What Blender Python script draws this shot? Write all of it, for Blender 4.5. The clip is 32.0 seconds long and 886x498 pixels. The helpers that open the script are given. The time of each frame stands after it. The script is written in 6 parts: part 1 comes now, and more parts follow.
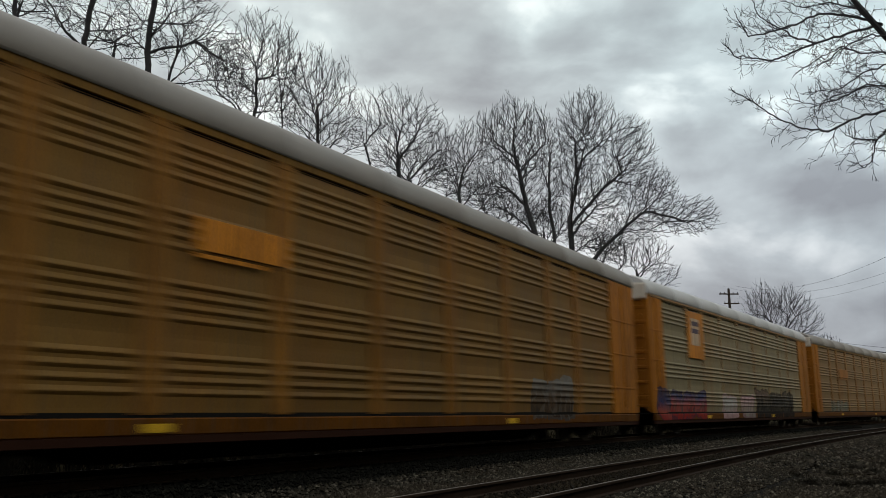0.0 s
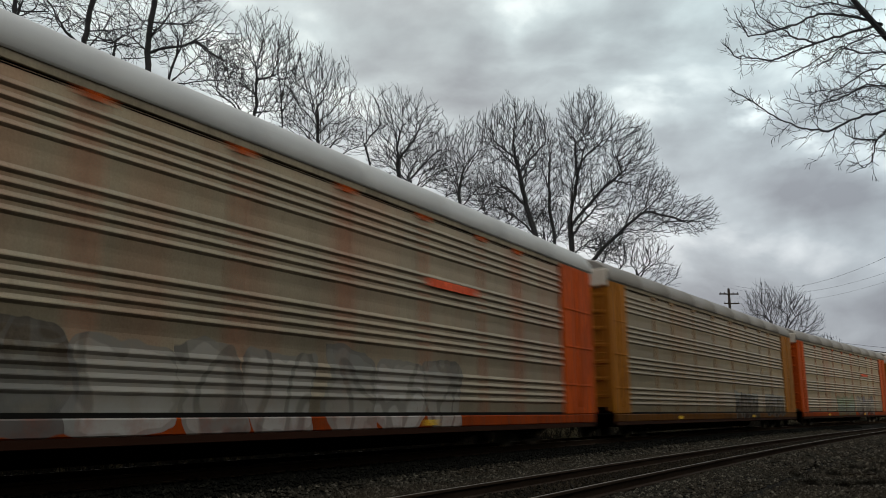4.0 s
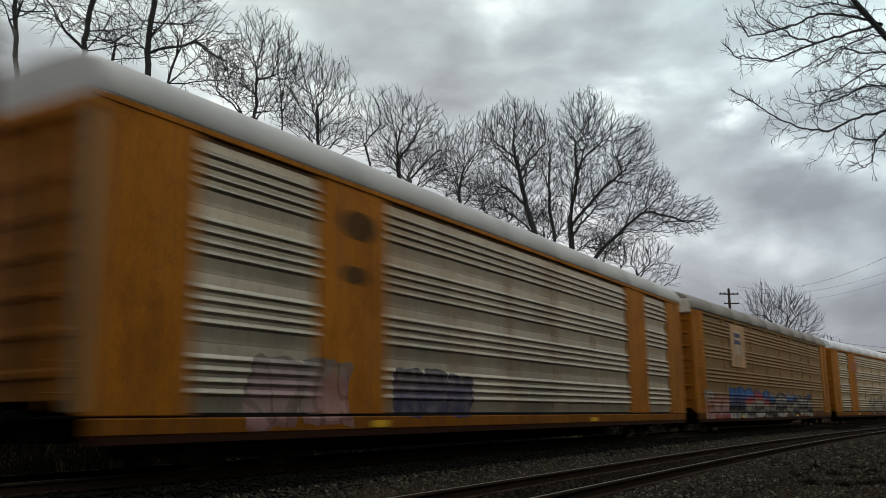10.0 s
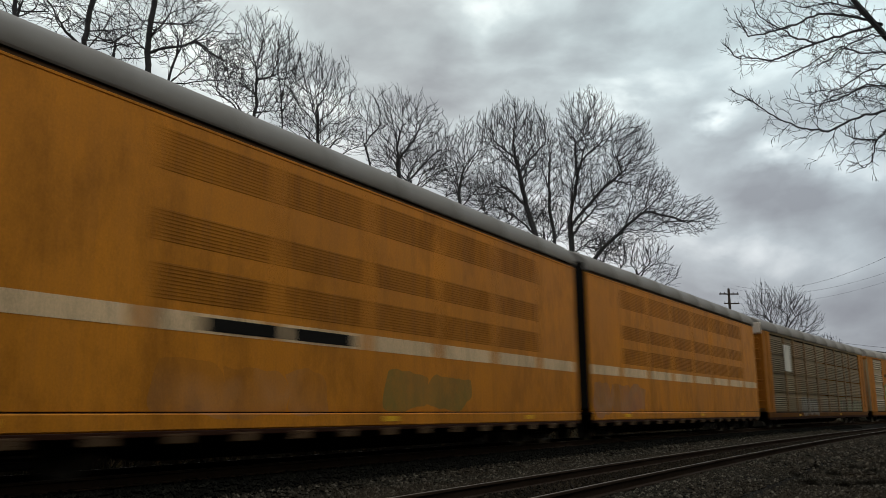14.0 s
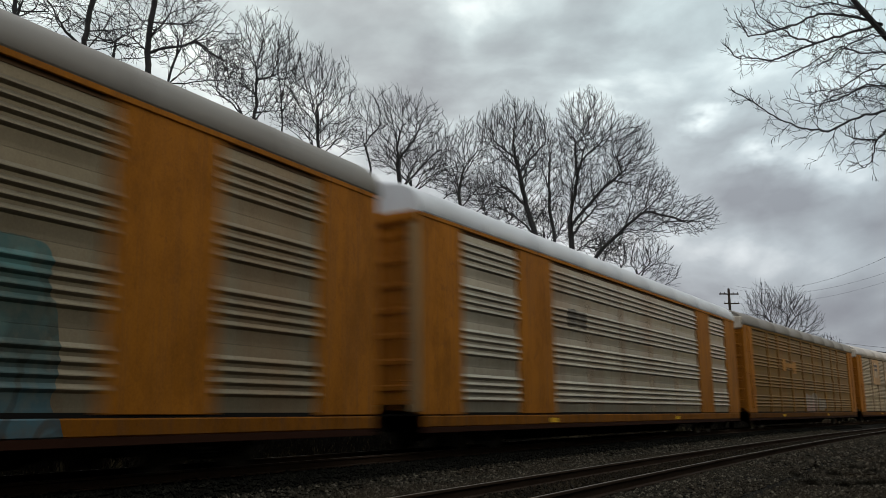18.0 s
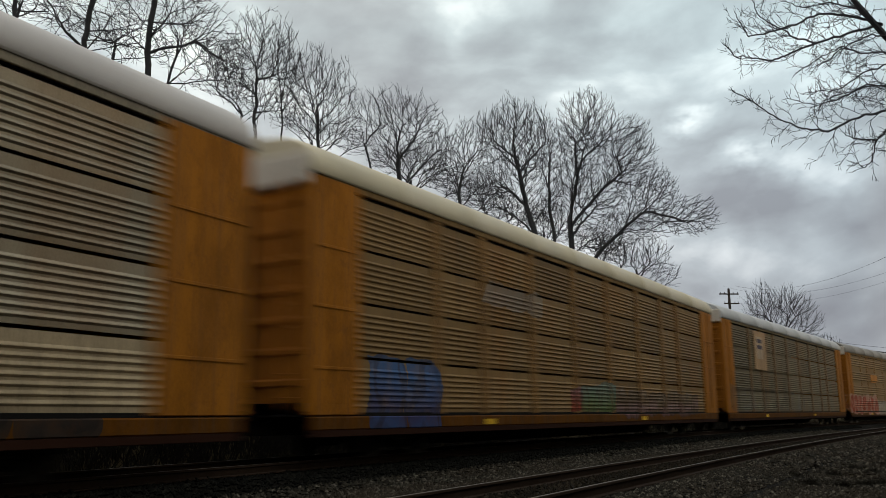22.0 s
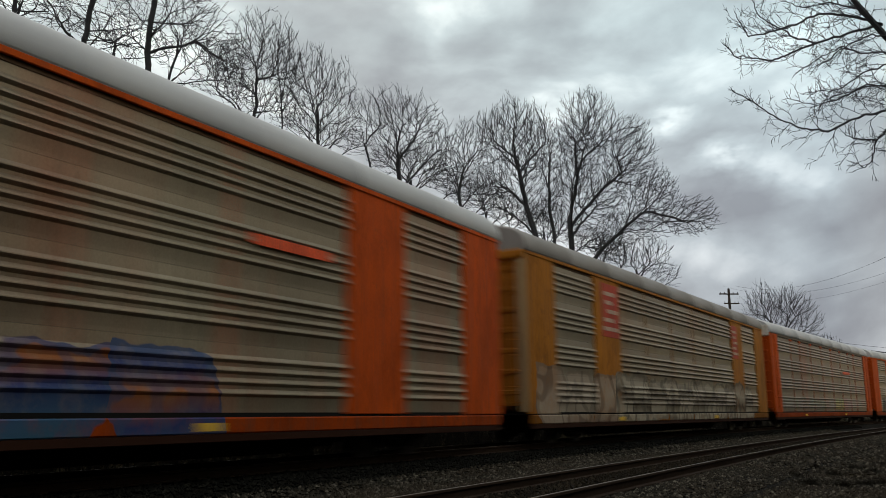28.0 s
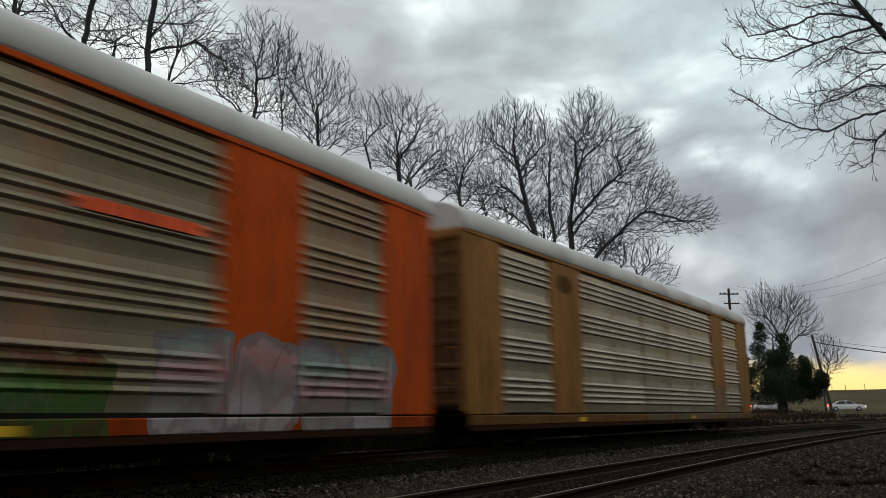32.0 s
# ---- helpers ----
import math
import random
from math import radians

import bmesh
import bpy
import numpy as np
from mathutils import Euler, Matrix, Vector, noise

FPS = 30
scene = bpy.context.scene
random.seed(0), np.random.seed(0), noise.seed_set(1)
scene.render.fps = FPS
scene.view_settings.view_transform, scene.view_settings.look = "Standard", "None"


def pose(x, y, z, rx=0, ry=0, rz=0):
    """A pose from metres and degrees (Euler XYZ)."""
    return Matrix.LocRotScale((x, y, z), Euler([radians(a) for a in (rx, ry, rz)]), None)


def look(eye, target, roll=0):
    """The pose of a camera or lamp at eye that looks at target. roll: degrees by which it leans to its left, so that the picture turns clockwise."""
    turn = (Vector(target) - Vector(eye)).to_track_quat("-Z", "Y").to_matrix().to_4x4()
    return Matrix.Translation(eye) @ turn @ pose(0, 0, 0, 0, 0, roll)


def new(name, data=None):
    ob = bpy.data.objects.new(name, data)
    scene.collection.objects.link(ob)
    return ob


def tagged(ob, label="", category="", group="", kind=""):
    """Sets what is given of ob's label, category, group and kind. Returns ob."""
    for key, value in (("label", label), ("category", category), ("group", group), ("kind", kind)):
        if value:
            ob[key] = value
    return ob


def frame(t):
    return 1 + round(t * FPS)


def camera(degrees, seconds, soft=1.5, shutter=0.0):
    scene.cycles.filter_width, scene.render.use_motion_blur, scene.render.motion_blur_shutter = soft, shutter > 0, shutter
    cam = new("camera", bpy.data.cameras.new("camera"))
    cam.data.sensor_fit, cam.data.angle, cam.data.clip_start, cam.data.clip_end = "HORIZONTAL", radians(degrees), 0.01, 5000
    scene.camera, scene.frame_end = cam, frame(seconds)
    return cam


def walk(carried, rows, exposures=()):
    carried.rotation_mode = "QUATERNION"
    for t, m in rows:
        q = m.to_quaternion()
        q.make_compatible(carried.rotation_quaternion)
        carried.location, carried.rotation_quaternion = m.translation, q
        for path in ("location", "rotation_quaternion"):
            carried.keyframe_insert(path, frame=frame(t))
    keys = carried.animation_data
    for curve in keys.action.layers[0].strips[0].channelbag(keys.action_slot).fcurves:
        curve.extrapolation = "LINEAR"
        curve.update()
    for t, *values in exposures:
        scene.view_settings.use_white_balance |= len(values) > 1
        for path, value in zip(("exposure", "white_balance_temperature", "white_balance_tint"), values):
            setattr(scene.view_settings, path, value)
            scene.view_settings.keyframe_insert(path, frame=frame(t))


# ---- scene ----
import collections

# The camera stands still on the gravel beside the line; the near rails' tops are at z = 0.
EYE = (0.0, 0.0, 0.892)
cam = camera(53.56, 32.0, soft=0.75, shutter=0.7)
AIM = look(EYE, (0.0, 10.0, 0.892 + 10.0 * math.tan(0.19007)), -0.716)
walk(cam, [(0.0, AIM), (32.0, AIM)], exposures=[(0.0, 0.0), (32.0, 0.0)])

# ---- world, sun ----
world = bpy.data.worlds.new("overcast_evening")
scene.world = world
world.use_nodes = True
wn = world.node_tree
sky = wn.nodes.new("ShaderNodeTexSky")
sky.sky_type, sky.sun_disc = "NISHITA", False
sky.sun_elevation, sky.sun_rotation = radians(38.0), radians(62.0)
wn.nodes["Background"].inputs["Strength"].default_value = 0.12
wn.links.new(sky.outputs[0], wn.nodes["Background"].inputs["Color"])
sun = new("sun", bpy.data.lights.new("sun", "SUN"))
sun.data.energy, sun.data.angle, sun.data.color = 0.35, radians(30.0), (1.0, 0.92, 0.80)
sun.matrix_world = look((300.0, 160.0, 265.0), (0.0, 0.0, 0.0))


# ---- mesh tools ----
def part(name, bm, material, parent=None, label=""):
    """One mesh object from a bmesh, under a thing or a part."""
    me = bpy.data.meshes.new(name)
    bm.to_mesh(me)
    bm.free()
    me.materials.append(material)
    ob = new(name, me)
    if parent is not None:
        ob.parent = parent
    if label:
        ob["label"] = label
    return ob


def shared(name, me, parent=None, m=None):
    """An object on a mesh that others use too."""
    ob = new(name, me)
    if parent is not None:
        ob.parent = parent
    if m is not None:
        ob.matrix_basis = m
    return ob


def mesh_of(name, bm, material):
    me = bpy.data.meshes.new(name)
    bm.to_mesh(me)
    bm.free()
    me.materials.append(material)
    return me


def raw_mesh(name, verts, faces, materials):
    me = bpy.data.meshes.new(name)
    me.from_pydata(verts, [], faces)
    for m in materials:
        me.materials.append(m)
    me.update()
    return me


def box(bm, x0, x1, y0, y1, z0, z1, bevel=0.0):
    """A box, its edges bevelled when bevel is given."""
    vs = [bm.verts.new((x, y, z)) for z in (z0, z1) for y in (y0, y1) for x in (x0, x1)]
    fs = [bm.faces.new([vs[i] for i in q]) for q in ((0, 2, 3, 1), (4, 5, 7, 6), (0, 1, 5, 4), (2, 6, 7, 3), (0, 4, 6, 2), (1, 3, 7, 5))]
    if bevel > 0:
        edges = list({e for f in fs for e in f.edges})
        bmesh.ops.bevel(bm, geom=edges, offset=bevel, segments=1, affect="EDGES", profile=0.5)
    return bm


def tube(bm, p, q, r0, r1, sides=10, caps=True):
    """A tapered round bar from p to q."""
    p, q = Vector(p), Vector(q)
    d = (q - p).normalized()
    a = d.orthogonal().normalized()
    b = d.cross(a)
    rings = []
    for c, r in ((p, r0), (q, r1)):
        rings.append([bm.verts.new(c + r * (math.cos(2 * math.pi * i / sides) * a + math.sin(2 * math.pi * i / sides) * b)) for i in range(sides)])
    for i in range(sides):
        bm.faces.new((rings[0][i], rings[0][(i + 1) % sides], rings[1][(i + 1) % sides], rings[1][i]))
    if caps:
        bm.faces.new(rings[0][::-1])
        bm.faces.new(rings[1])
    return bm


def swept(bm, pts, r, sides=6):
    """One round bar along several points."""
    rings = []
    for i, p in enumerate(pts):
        d = (pts[min(i + 1, len(pts) - 1)] - pts[max(i - 1, 0)]).normalized()
        a = d.cross(Vector((0, 0, 1))).normalized()
        b = d.cross(a)
        rings.append([bm.verts.new(p + r * (math.cos(6.2832 * k / sides) * a + math.sin(6.2832 * k / sides) * b)) for k in range(sides)])
    for a, b in zip(rings, rings[1:]):
        for k in range(sides):
            bm.faces.new((a[k], a[(k + 1) % sides], b[(k + 1) % sides], b[k]))
    return bm


def extrude_y(bm, profile, y0, y1, closed=True):
    """A profile of (x, z) points drawn out along y."""
    a = [bm.verts.new((x, y0, z)) for x, z in profile]
    b = [bm.verts.new((x, y1, z)) for x, z in profile]
    n = len(profile)
    for i in range(n if closed else n - 1):
        j = (i + 1) % n
        bm.faces.new((a[i], b[i], b[j], a[j]))
    if closed:
        bm.faces.new(a)
        bm.faces.new(b[::-1])
    return bm


# ---- materials ----
class Mat:
    """A small builder of node materials."""

    def __init__(self, name):
        self.m = bpy.data.materials.new(name)
        self.m.use_nodes = True
        self.t = self.m.node_tree
        self.b = self.t.nodes["Principled BSDF"]
        self.co = self.t.nodes.new("ShaderNodeTexCoord").outputs["Object"]

    def node(self, kind, **values):
        n = self.t.nodes.new(kind)
        for key, v in values.items():
            n.inputs[key].default_value = v
        return n

    def link(self, a, b):
        self.t.links.new(a, b)

    def mapped(self, scale, co=None):
        n = self.t.nodes.new("ShaderNodeMapping")
        n.inputs["Scale"].default_value = scale
        self.link(co or self.co, n.inputs[0])
        return n.outputs[0]

    def noise(self, scale, detail=4.0, rough=0.6, stretch=None, co=None):
        n = self.node("ShaderNodeTexNoise", Scale=scale, Detail=detail, Roughness=rough)
        self.link(self.mapped(stretch, co) if stretch else (co or self.co), n.inputs["Vector"])
        return n.outputs["Fac"]

    def ramp(self, fac, stops):
        n = self.t.nodes.new("ShaderNodeValToRGB")
        e = n.color_ramp.elements
        while len(e) < len(stops):
            e.new(0.5)
        for el, (p, c) in zip(e, stops):
            el.position = p
            el.color = (*c, 1.0) if len(c) == 3 else c
        self.link(fac, n.inputs[0])
        return n.outputs[0]

    def mix(self, fac, a, b, mode="MIX"):
        n = self.t.nodes.new("ShaderNodeMix")
        n.data_type, n.blend_type = "RGBA", mode
        for v, i in ((fac, 0), (a, 6), (b, 7)):
            if isinstance(v, (int, float)):
                n.inputs[i].default_value = v
            elif isinstance(v, tuple):
                n.inputs[i].default_value = (*v, 1.0)
            else:
                self.link(v, n.inputs[i])
        return n.outputs[2]

    def math(self, op, a, b=0.0, clamp=False):
        n = self.t.nodes.new("ShaderNodeMath")
        n.operation, n.use_clamp = op, clamp
        for v, i in ((a, 0), (b, 1)):
            if isinstance(v, (int, float)):
                n.inputs[i].default_value = v
            else:
                self.link(v, n.inputs[i])
        return n.outputs[0]

    def random(self):
        return self.t.nodes.new("ShaderNodeObjectInfo").outputs["Random"]

    def bump(self, height, strength=0.3, distance=0.01):
        n = self.node("ShaderNodeBump", Strength=strength, Distance=distance)
        self.link(height, n.inputs["Height"])
        self.link(n.outputs[0], self.b.inputs["Normal"])

    def done(self, color, rough=0.6, metal=0.0, spec=0.3):
        for v, key in ((color, "Base Color"), (rough, "Roughness"), (metal, "Metallic"), (spec, "Specular IOR Level")):
            if isinstance(v, (int, float)):
                self.b.inputs[key].default_value = v
            elif isinstance(v, tuple):
                self.b.inputs[key].default_value = (*v, 1.0)
            else:
                self.link(v, self.b.inputs[key])
        return self.m


def tone(c, f):
    return tuple(min(1.0, x * f) for x in c)


def painted(name, color, rust=0.25, rough=0.55, metal=0.0, streak=1.0):
    """Weathered railway paint: dust, down-running streaks, rust spots."""
    m = Mat(name)
    big = m.noise(0.7, 3.0)
    run = m.noise(1.0, 5.0, 0.7, (2.4, 2.4, 0.22))
    fine = m.noise(28.0, 3.0)
    c = m.mix(m.ramp(big, [(0.3, (0, 0, 0)), (0.75, (1, 1, 1))]), tone(color, 0.78), tone(color, 1.12))
    c = m.mix(m.math("MULTIPLY", m.ramp(run, [(0.48, (0, 0, 0)), (0.78, (1, 1, 1))]), 0.55 * streak), c, (0.085, 0.062, 0.045))
    spots = m.ramp(m.noise(5.0, 8.0, 0.75), [(0.56, (0, 0, 0)), (0.68, (1, 1, 1))])
    c = m.mix(m.math("MULTIPLY", spots, rust), c, (0.12, 0.045, 0.018))
    c = m.mix(0.25, c, m.ramp(fine, [(0.3, tone(color, 0.7)), (0.7, tone(color, 1.2))]))
    m.bump(fine, 0.12, 0.004)
    return m.done(c, m.ramp(big, [(0.2, (rough - 0.1,) * 3), (0.8, (rough + 0.15,) * 3)]), metal)


def plain(name, color, rough=0.7, metal=0.0, scale=8.0, spread=0.3, bump=0.2):
    """One surface with a coarse and a fine mottling."""
    m = Mat(name)
    a, b = m.noise(scale, 4.0), m.noise(scale * 7.0, 4.0)
    c = m.mix(a, tone(color, 1.0 - spread), tone(color, 1.0 + spread))
    c = m.mix(0.35, c, m.mix(b, tone(color, 0.6), tone(color, 1.4)))
    m.bump(b, bump, 0.01)
    return m.done(c, rough, metal, 0.3 if rough < 0.5 else 0.08)


def sky_material():
    """Drifting cloud deck: soft bands and bright rifts; a clear yellow strip low over the field."""
    m = Mat("cloud_deck")
    geo = m.co
    sep = m.t.nodes.new("ShaderNodeSeparateXYZ")
    nrm = m.t.nodes.new("ShaderNodeVectorMath")
    nrm.operation = "NORMALIZE"
    m.link(geo, nrm.inputs[0])
    m.link(nrm.outputs[0], sep.inputs[0])
    d = nrm.outputs[0]
    up = sep.outputs["Z"]
    warp = m.noise(2.6, 3.0, 0.5, (1.0, 1.0, 1.6), d)
    add = m.t.nodes.new("ShaderNodeVectorMath")
    add.operation = "MULTIPLY_ADD"
    m.link(warp, add.inputs[0])
    add.inputs[1].default_value = (0.16, 0.16, 0.16)
    m.link(d, add.inputs[2])
    a = m.noise(4.2, 3.0, 0.5, (1.0, 1.0, 2.3), add.outputs[0])
    b = m.noise(11.0, 5.0, 0.5, (1.0, 1.0, 1.8), add.outputs[0])
    f = m.math("ADD", m.math("MULTIPLY", a, 0.62), m.math("MULTIPLY", b, 0.38))
    frayed = m.t.nodes.new("ShaderNodeVectorMath")
    frayed.operation = "MULTIPLY_ADD"
    m.link(m.noise(12.0, 4.0, 0.55, (1.0, 1.0, 1.8), d), frayed.inputs[0])
    frayed.inputs[1].default_value = (0.08, 0.08, 0.08)
    m.link(d, frayed.inputs[2])
    # thin places where the deck glows through, and heavier folds
    for at, wide, gain in (
            ((0.4302, 0.8178, 0.3824), 0.09, 0.025),
            ((0.4399, 0.8359, 0.3284), 0.08, 0.025),
            ((0.298, 0.8606, 0.4129), 0.07, 0.04),
            ((0.2215, 0.9173, 0.3309), 0.03, 0.06),
            ((0.2632, 0.9074, 0.3277), 0.03, 0.05),
            ((0.346, 0.8842, 0.3138), 0.016, 0.08),
            ((0.5003, 0.8312, 0.2425), 0.05, 0.05),
            ((-0.1262, 0.8972, 0.4232), 0.08, -0.04),
            ((0.4002, 0.8733, 0.2777), 0.022, 0.18), ((0.4399, 0.8582, 0.2646), 0.024, 0.14), ((0.476, 0.8427, 0.2517), 0.03, 0.07),
            ((0.353, 0.8809, 0.3153), 0.02, 0.12), ((0.0657, 0.9391, 0.3372), 0.04, 0.05), ((0.1658, 0.9218, 0.3505), 0.035, 0.06),
            ((0.2531, 0.904, 0.3447), 0.035, 0.06), ((0.1193, 0.8938, 0.4323), 0.07, 0.02), ((0.2296, 0.8831, 0.4092), 0.06, 0.03),
            ((0.34, 0.924, 0.1749), 0.06, 0.07), ((0.4507, 0.8781, 0.1607), 0.05, 0.04), ((0.0083, 0.8957, 0.4446), 0.08, 0.01),
            ((0.0525, 0.9231, 0.381), 0.07, -0.08), ((-0.0536, 0.9078, 0.4161), 0.08, -0.05), ((0.3005, 0.9194, 0.2539), 0.06, -0.07),
            ((0.4552, 0.8654, 0.2093), 0.08, -0.12), ((0.3898, 0.8979, 0.2045), 0.06, -0.07), ((0.2015, 0.9036, 0.3782), 0.06, -0.06),
            ((0.3121, 0.8735, 0.3736), 0.06, -0.03), ((0.4739, 0.873, 0.1152), 0.07, -0.07),
    ):
        away = m.t.nodes.new("ShaderNodeVectorMath")
        away.operation = "SUBTRACT"
        m.link(frayed.outputs[0], away.inputs[0])
        away.inputs[1].default_value = tuple(v + 0.04 for v in at)
        span = m.t.nodes.new("ShaderNodeVectorMath")
        span.operation = "LENGTH"
        m.link(m.mapped((1 / wide, 1 / wide, 2.0 / wide), away.outputs[0]), span.inputs[0])
        f = m.math("ADD", f, m.math("MULTIPLY", m.ramp(m.math("MULTIPLY", span.outputs["Value"], 0.5), [(0.1, (1, 1, 1)), (1.0, (0, 0, 0))]), gain))
    c = m.ramp(f, [(0.34, (0.365, 0.37, 0.39)), (0.45, (0.48, 0.50, 0.515)), (0.54, (0.62, 0.655, 0.665)), (0.66, (1.0, 1.02, 1.0))])
    high = m.ramp(up, [(0.0, (0.70, 0.66, 0.68)), (0.10, (0.74, 0.72, 0.75)), (0.24, (0.95, 0.97, 1.0)), (0.42, (1.06, 1.16, 1.17)), (0.50, (1.12, 1.18, 1.18)), (0.70, (1.62, 1.68, 1.68)), (1.0, (2.0, 2.06, 2.06))])
    c = m.mix(1.0, c, high, "MULTIPLY")
    c = m.mix(1.0, c, m.ramp(sep.outputs["X"], [(0.0, (1.03, 0.995, 0.98)), (0.5, (0.94, 1.0, 1.025)), (0.72, (1.10, 1.0, 0.90)), (1.0, (1.32, 1.08, 0.80))]), "MULTIPLY")
    e = m.node("ShaderNodeEmission", Strength=1.0)
    m.link(c, e.inputs["Color"])
    out = m.t.nodes["Material Output"]
    # below about three degrees the deck ends and the clear evening sky shows
    edge = m.math("ADD", up, m.math("MULTIPLY", m.math("SUBTRACT", m.noise(9.0, 4.0, 0.6, (1.0, 1.0, 3.0), d), 0.5), 0.05))
    low = m.ramp(edge, [(0.040, (1, 1, 1)), (0.060, (0, 0, 0))])
    glow = m.node("ShaderNodeEmission", Strength=1.0)
    m.link(m.ramp(up, [(0.0, (1.15, 0.80, 0.25)), (0.045, (1.2, 0.95, 0.40)), (0.062, (0.85, 0.68, 0.45))]), glow.inputs["Color"])
    mx = m.t.nodes.new("ShaderNodeMixShader")
    m.link(low, mx.inputs[0])
    m.link(e.outputs[0], mx.inputs[1])
    m.link(glow.outputs[0], mx.inputs[2])
    m.link(mx.outputs[0], out.inputs["Surface"])
    return m.m


# ---- the line ----
PSI, BEND = 0.488944, 0.001993
BEND_FROM, BEND_TO = -60.0, 165.0
TRAIN_LAT, NEAR_LAT, TRAIN_RISE = -10.837, -4.772, 0.16


def on_line(s, lat=0.0, z=0.0):
    """A place s metres along the line, lat metres to its right."""
    c = min(max(s, BEND_FROM), BEND_TO)
    a = BEND * c
    x, y = (1 - math.cos(a)) / BEND, math.sin(a) / BEND
    x, y = x + (s - c) * math.sin(a) + lat * math.cos(a), y + (s - c) * math.cos(a) - lat * math.sin(a)
    return Vector((x * math.cos(PSI) + y * math.sin(PSI), -x * math.sin(PSI) + y * math.cos(PSI), z))


def heading(s):
    return PSI + BEND * min(max(s, BEND_FROM), BEND_TO)


# ---- ground ----
def ground_height(lat, s):
    """Height of the earth by the distance from the line: two ballast beds, a ditch, the field that climbs behind."""
    knots = [(-420.0, 7.2), (-200.0, 5.2), (-90.0, 1.0), (-30.0, 0.45), (-20.0, 0.35), (-16.5, 0.15), (-14.2, -0.3), (-12.4, -0.06), (-9.3, -0.06), (-8.3, -0.28),
             (-7.2, -0.30), (-6.2, -0.2), (-3.4, -0.2), (-2.6, -0.32), (-1.2, -0.46), (3.0, -0.62), (30.0, -0.5), (300.0, 2.0)]
    for (a, za), (b, zb) in zip(knots, knots[1:]):
        if lat <= b:
            u = min(max((lat - a) / (b - a), 0.0), 1.0)
            return za + (zb - za) * u
    return knots[-1][1]


def hill(p):
    """The field beyond the road rises to a long brow."""
    d = math.hypot(p.x, p.y)
    u = min(max((d - 132.0) / 123.0, 0.0), 1.0)
    return (u * u * (3 - 2 * u)) * 5.6


def earth_at(x, y):
    """Ground height under a world point, found along the line."""
    s = x * math.sin(PSI) + y * math.cos(PSI)
    for _ in range(6):
        c, h = on_line(s), heading(s)
        s += (x - c.x) * math.sin(h) + (y - c.y) * math.cos(h)
    c, h = on_line(s), heading(s)
    lat = (x - c.x) * math.cos(h) - (y - c.y) * math.sin(h)
    return earth(lat, s, Vector((x, y, 0)))


def earth(lat, s, p):
    z = ground_height(lat, s) if -30.0 <= lat <= 30.0 else (0.45 if lat < 0 else -0.5)
    if -18.2 < lat < -14.0 and s < 62.0:
        # a low bank behind the line
        z += 1.05 * math.sin((lat + 18.2) / 4.2 * math.pi) * min(1.0, (62.0 - s) / 18.0)
    if lat < -16.0 or lat > 0.0:
        far = min(max((math.hypot(p.x, p.y) - 45.0) / 45.0, 0.0), 1.0)
        near = 1.0 if lat > 12.0 or lat < -22.0 else 0.45
        z += (0.6 if lat < 0 else 1.35) * far * near + hill(p)
    return z


def build_ground():
    m = Mat("winter_ground")
    a, b, g = m.noise(0.09, 5.0), m.noise(1.6, 6.0), m.noise(22.0, 5.0)
    grass = m.mix(m.ramp(b, [(0.35, (0, 0, 0)), (0.65, (1, 1, 1))]), (0.028, 0.022, 0.011), (0.055, 0.042, 0.020))
    field = m.mix(m.ramp(a, [(0.4, (0, 0, 0)), (0.6, (1, 1, 1))]), grass, (0.085, 0.068, 0.034))
    field = m.mix(0.4, field, m.mix(g, (0.014, 0.012, 0.007), (0.075, 0.06, 0.033)))
    m.bump(g, 0.6, 0.05)
    soil = m.done(field, 0.95, 0.0, 0.05)
    lats = [-4000.0, -1500.0, -700.0, -420.0, -300.0, -240.0, -200.0, -160.0, -130.0, -110.0, -90.0, -75.0, -60.0, -45.0, -30.0, -22.0, -18.3, -17.2, -16.1, -15.0, -14.0, -12.4, -9.3, -8.3, -7.2, -6.2, -3.4, -2.6,
            -1.9, -1.2, 0.0, 1.5, 3.0, 6.0, 12.0, 20.0, 30.0, 45.0, 60.0, 80.0, 110.0, 150.0, 200.0, 300.0, 700.0, 1500.0, 4000.0]
    ss = [-3500.0, -1200.0, -400.0, -150.0] + [-60.0 + 7.5 * i for i in range(44)] + [300.0, 340.0, 400.0, 600.0, 1200.0, 3800.0]
    verts, faces = [], []
    for s in ss:
        for lat in lats:
            p = on_line(s, lat)
            z = earth(lat, s, p)
            if not -14.5 < lat < -1.5:
                z += 0.06 * noise.noise(p * 0.35)
            verts.append((p.x, p.y, z))
    n = len(lats)
    for i in range(len(ss) - 1):
        for j in range(n - 1):
            faces.append((i * n + j, i * n + j + 1, (i + 1) * n + j + 1, (i + 1) * n + j))
    ob = new("ground", raw_mesh("ground", verts, faces, [soil]))
    tagged(ob, "dry winter grass field and bare earth beside the railway", "ground", kind="structure")


build_ground()


def build_sky():
    bm = bmesh.new()
    bmesh.ops.create_uvsphere(bm, u_segments=48, v_segments=24, radius=2600.0)
    bmesh.ops.delete(bm, geom=[v for v in bm.verts if v.co.z < -400.0], context="VERTS")
    for f in bm.faces:
        f.normal_flip()
        f.smooth = True
    ob = part("cloud_backdrop", bm, sky_material())
    return tagged(ob, "grey overcast evening clouds drifting over a clear yellow strip", "sky", kind="structure")


cloud_deck = build_sky()

# ---- track ----


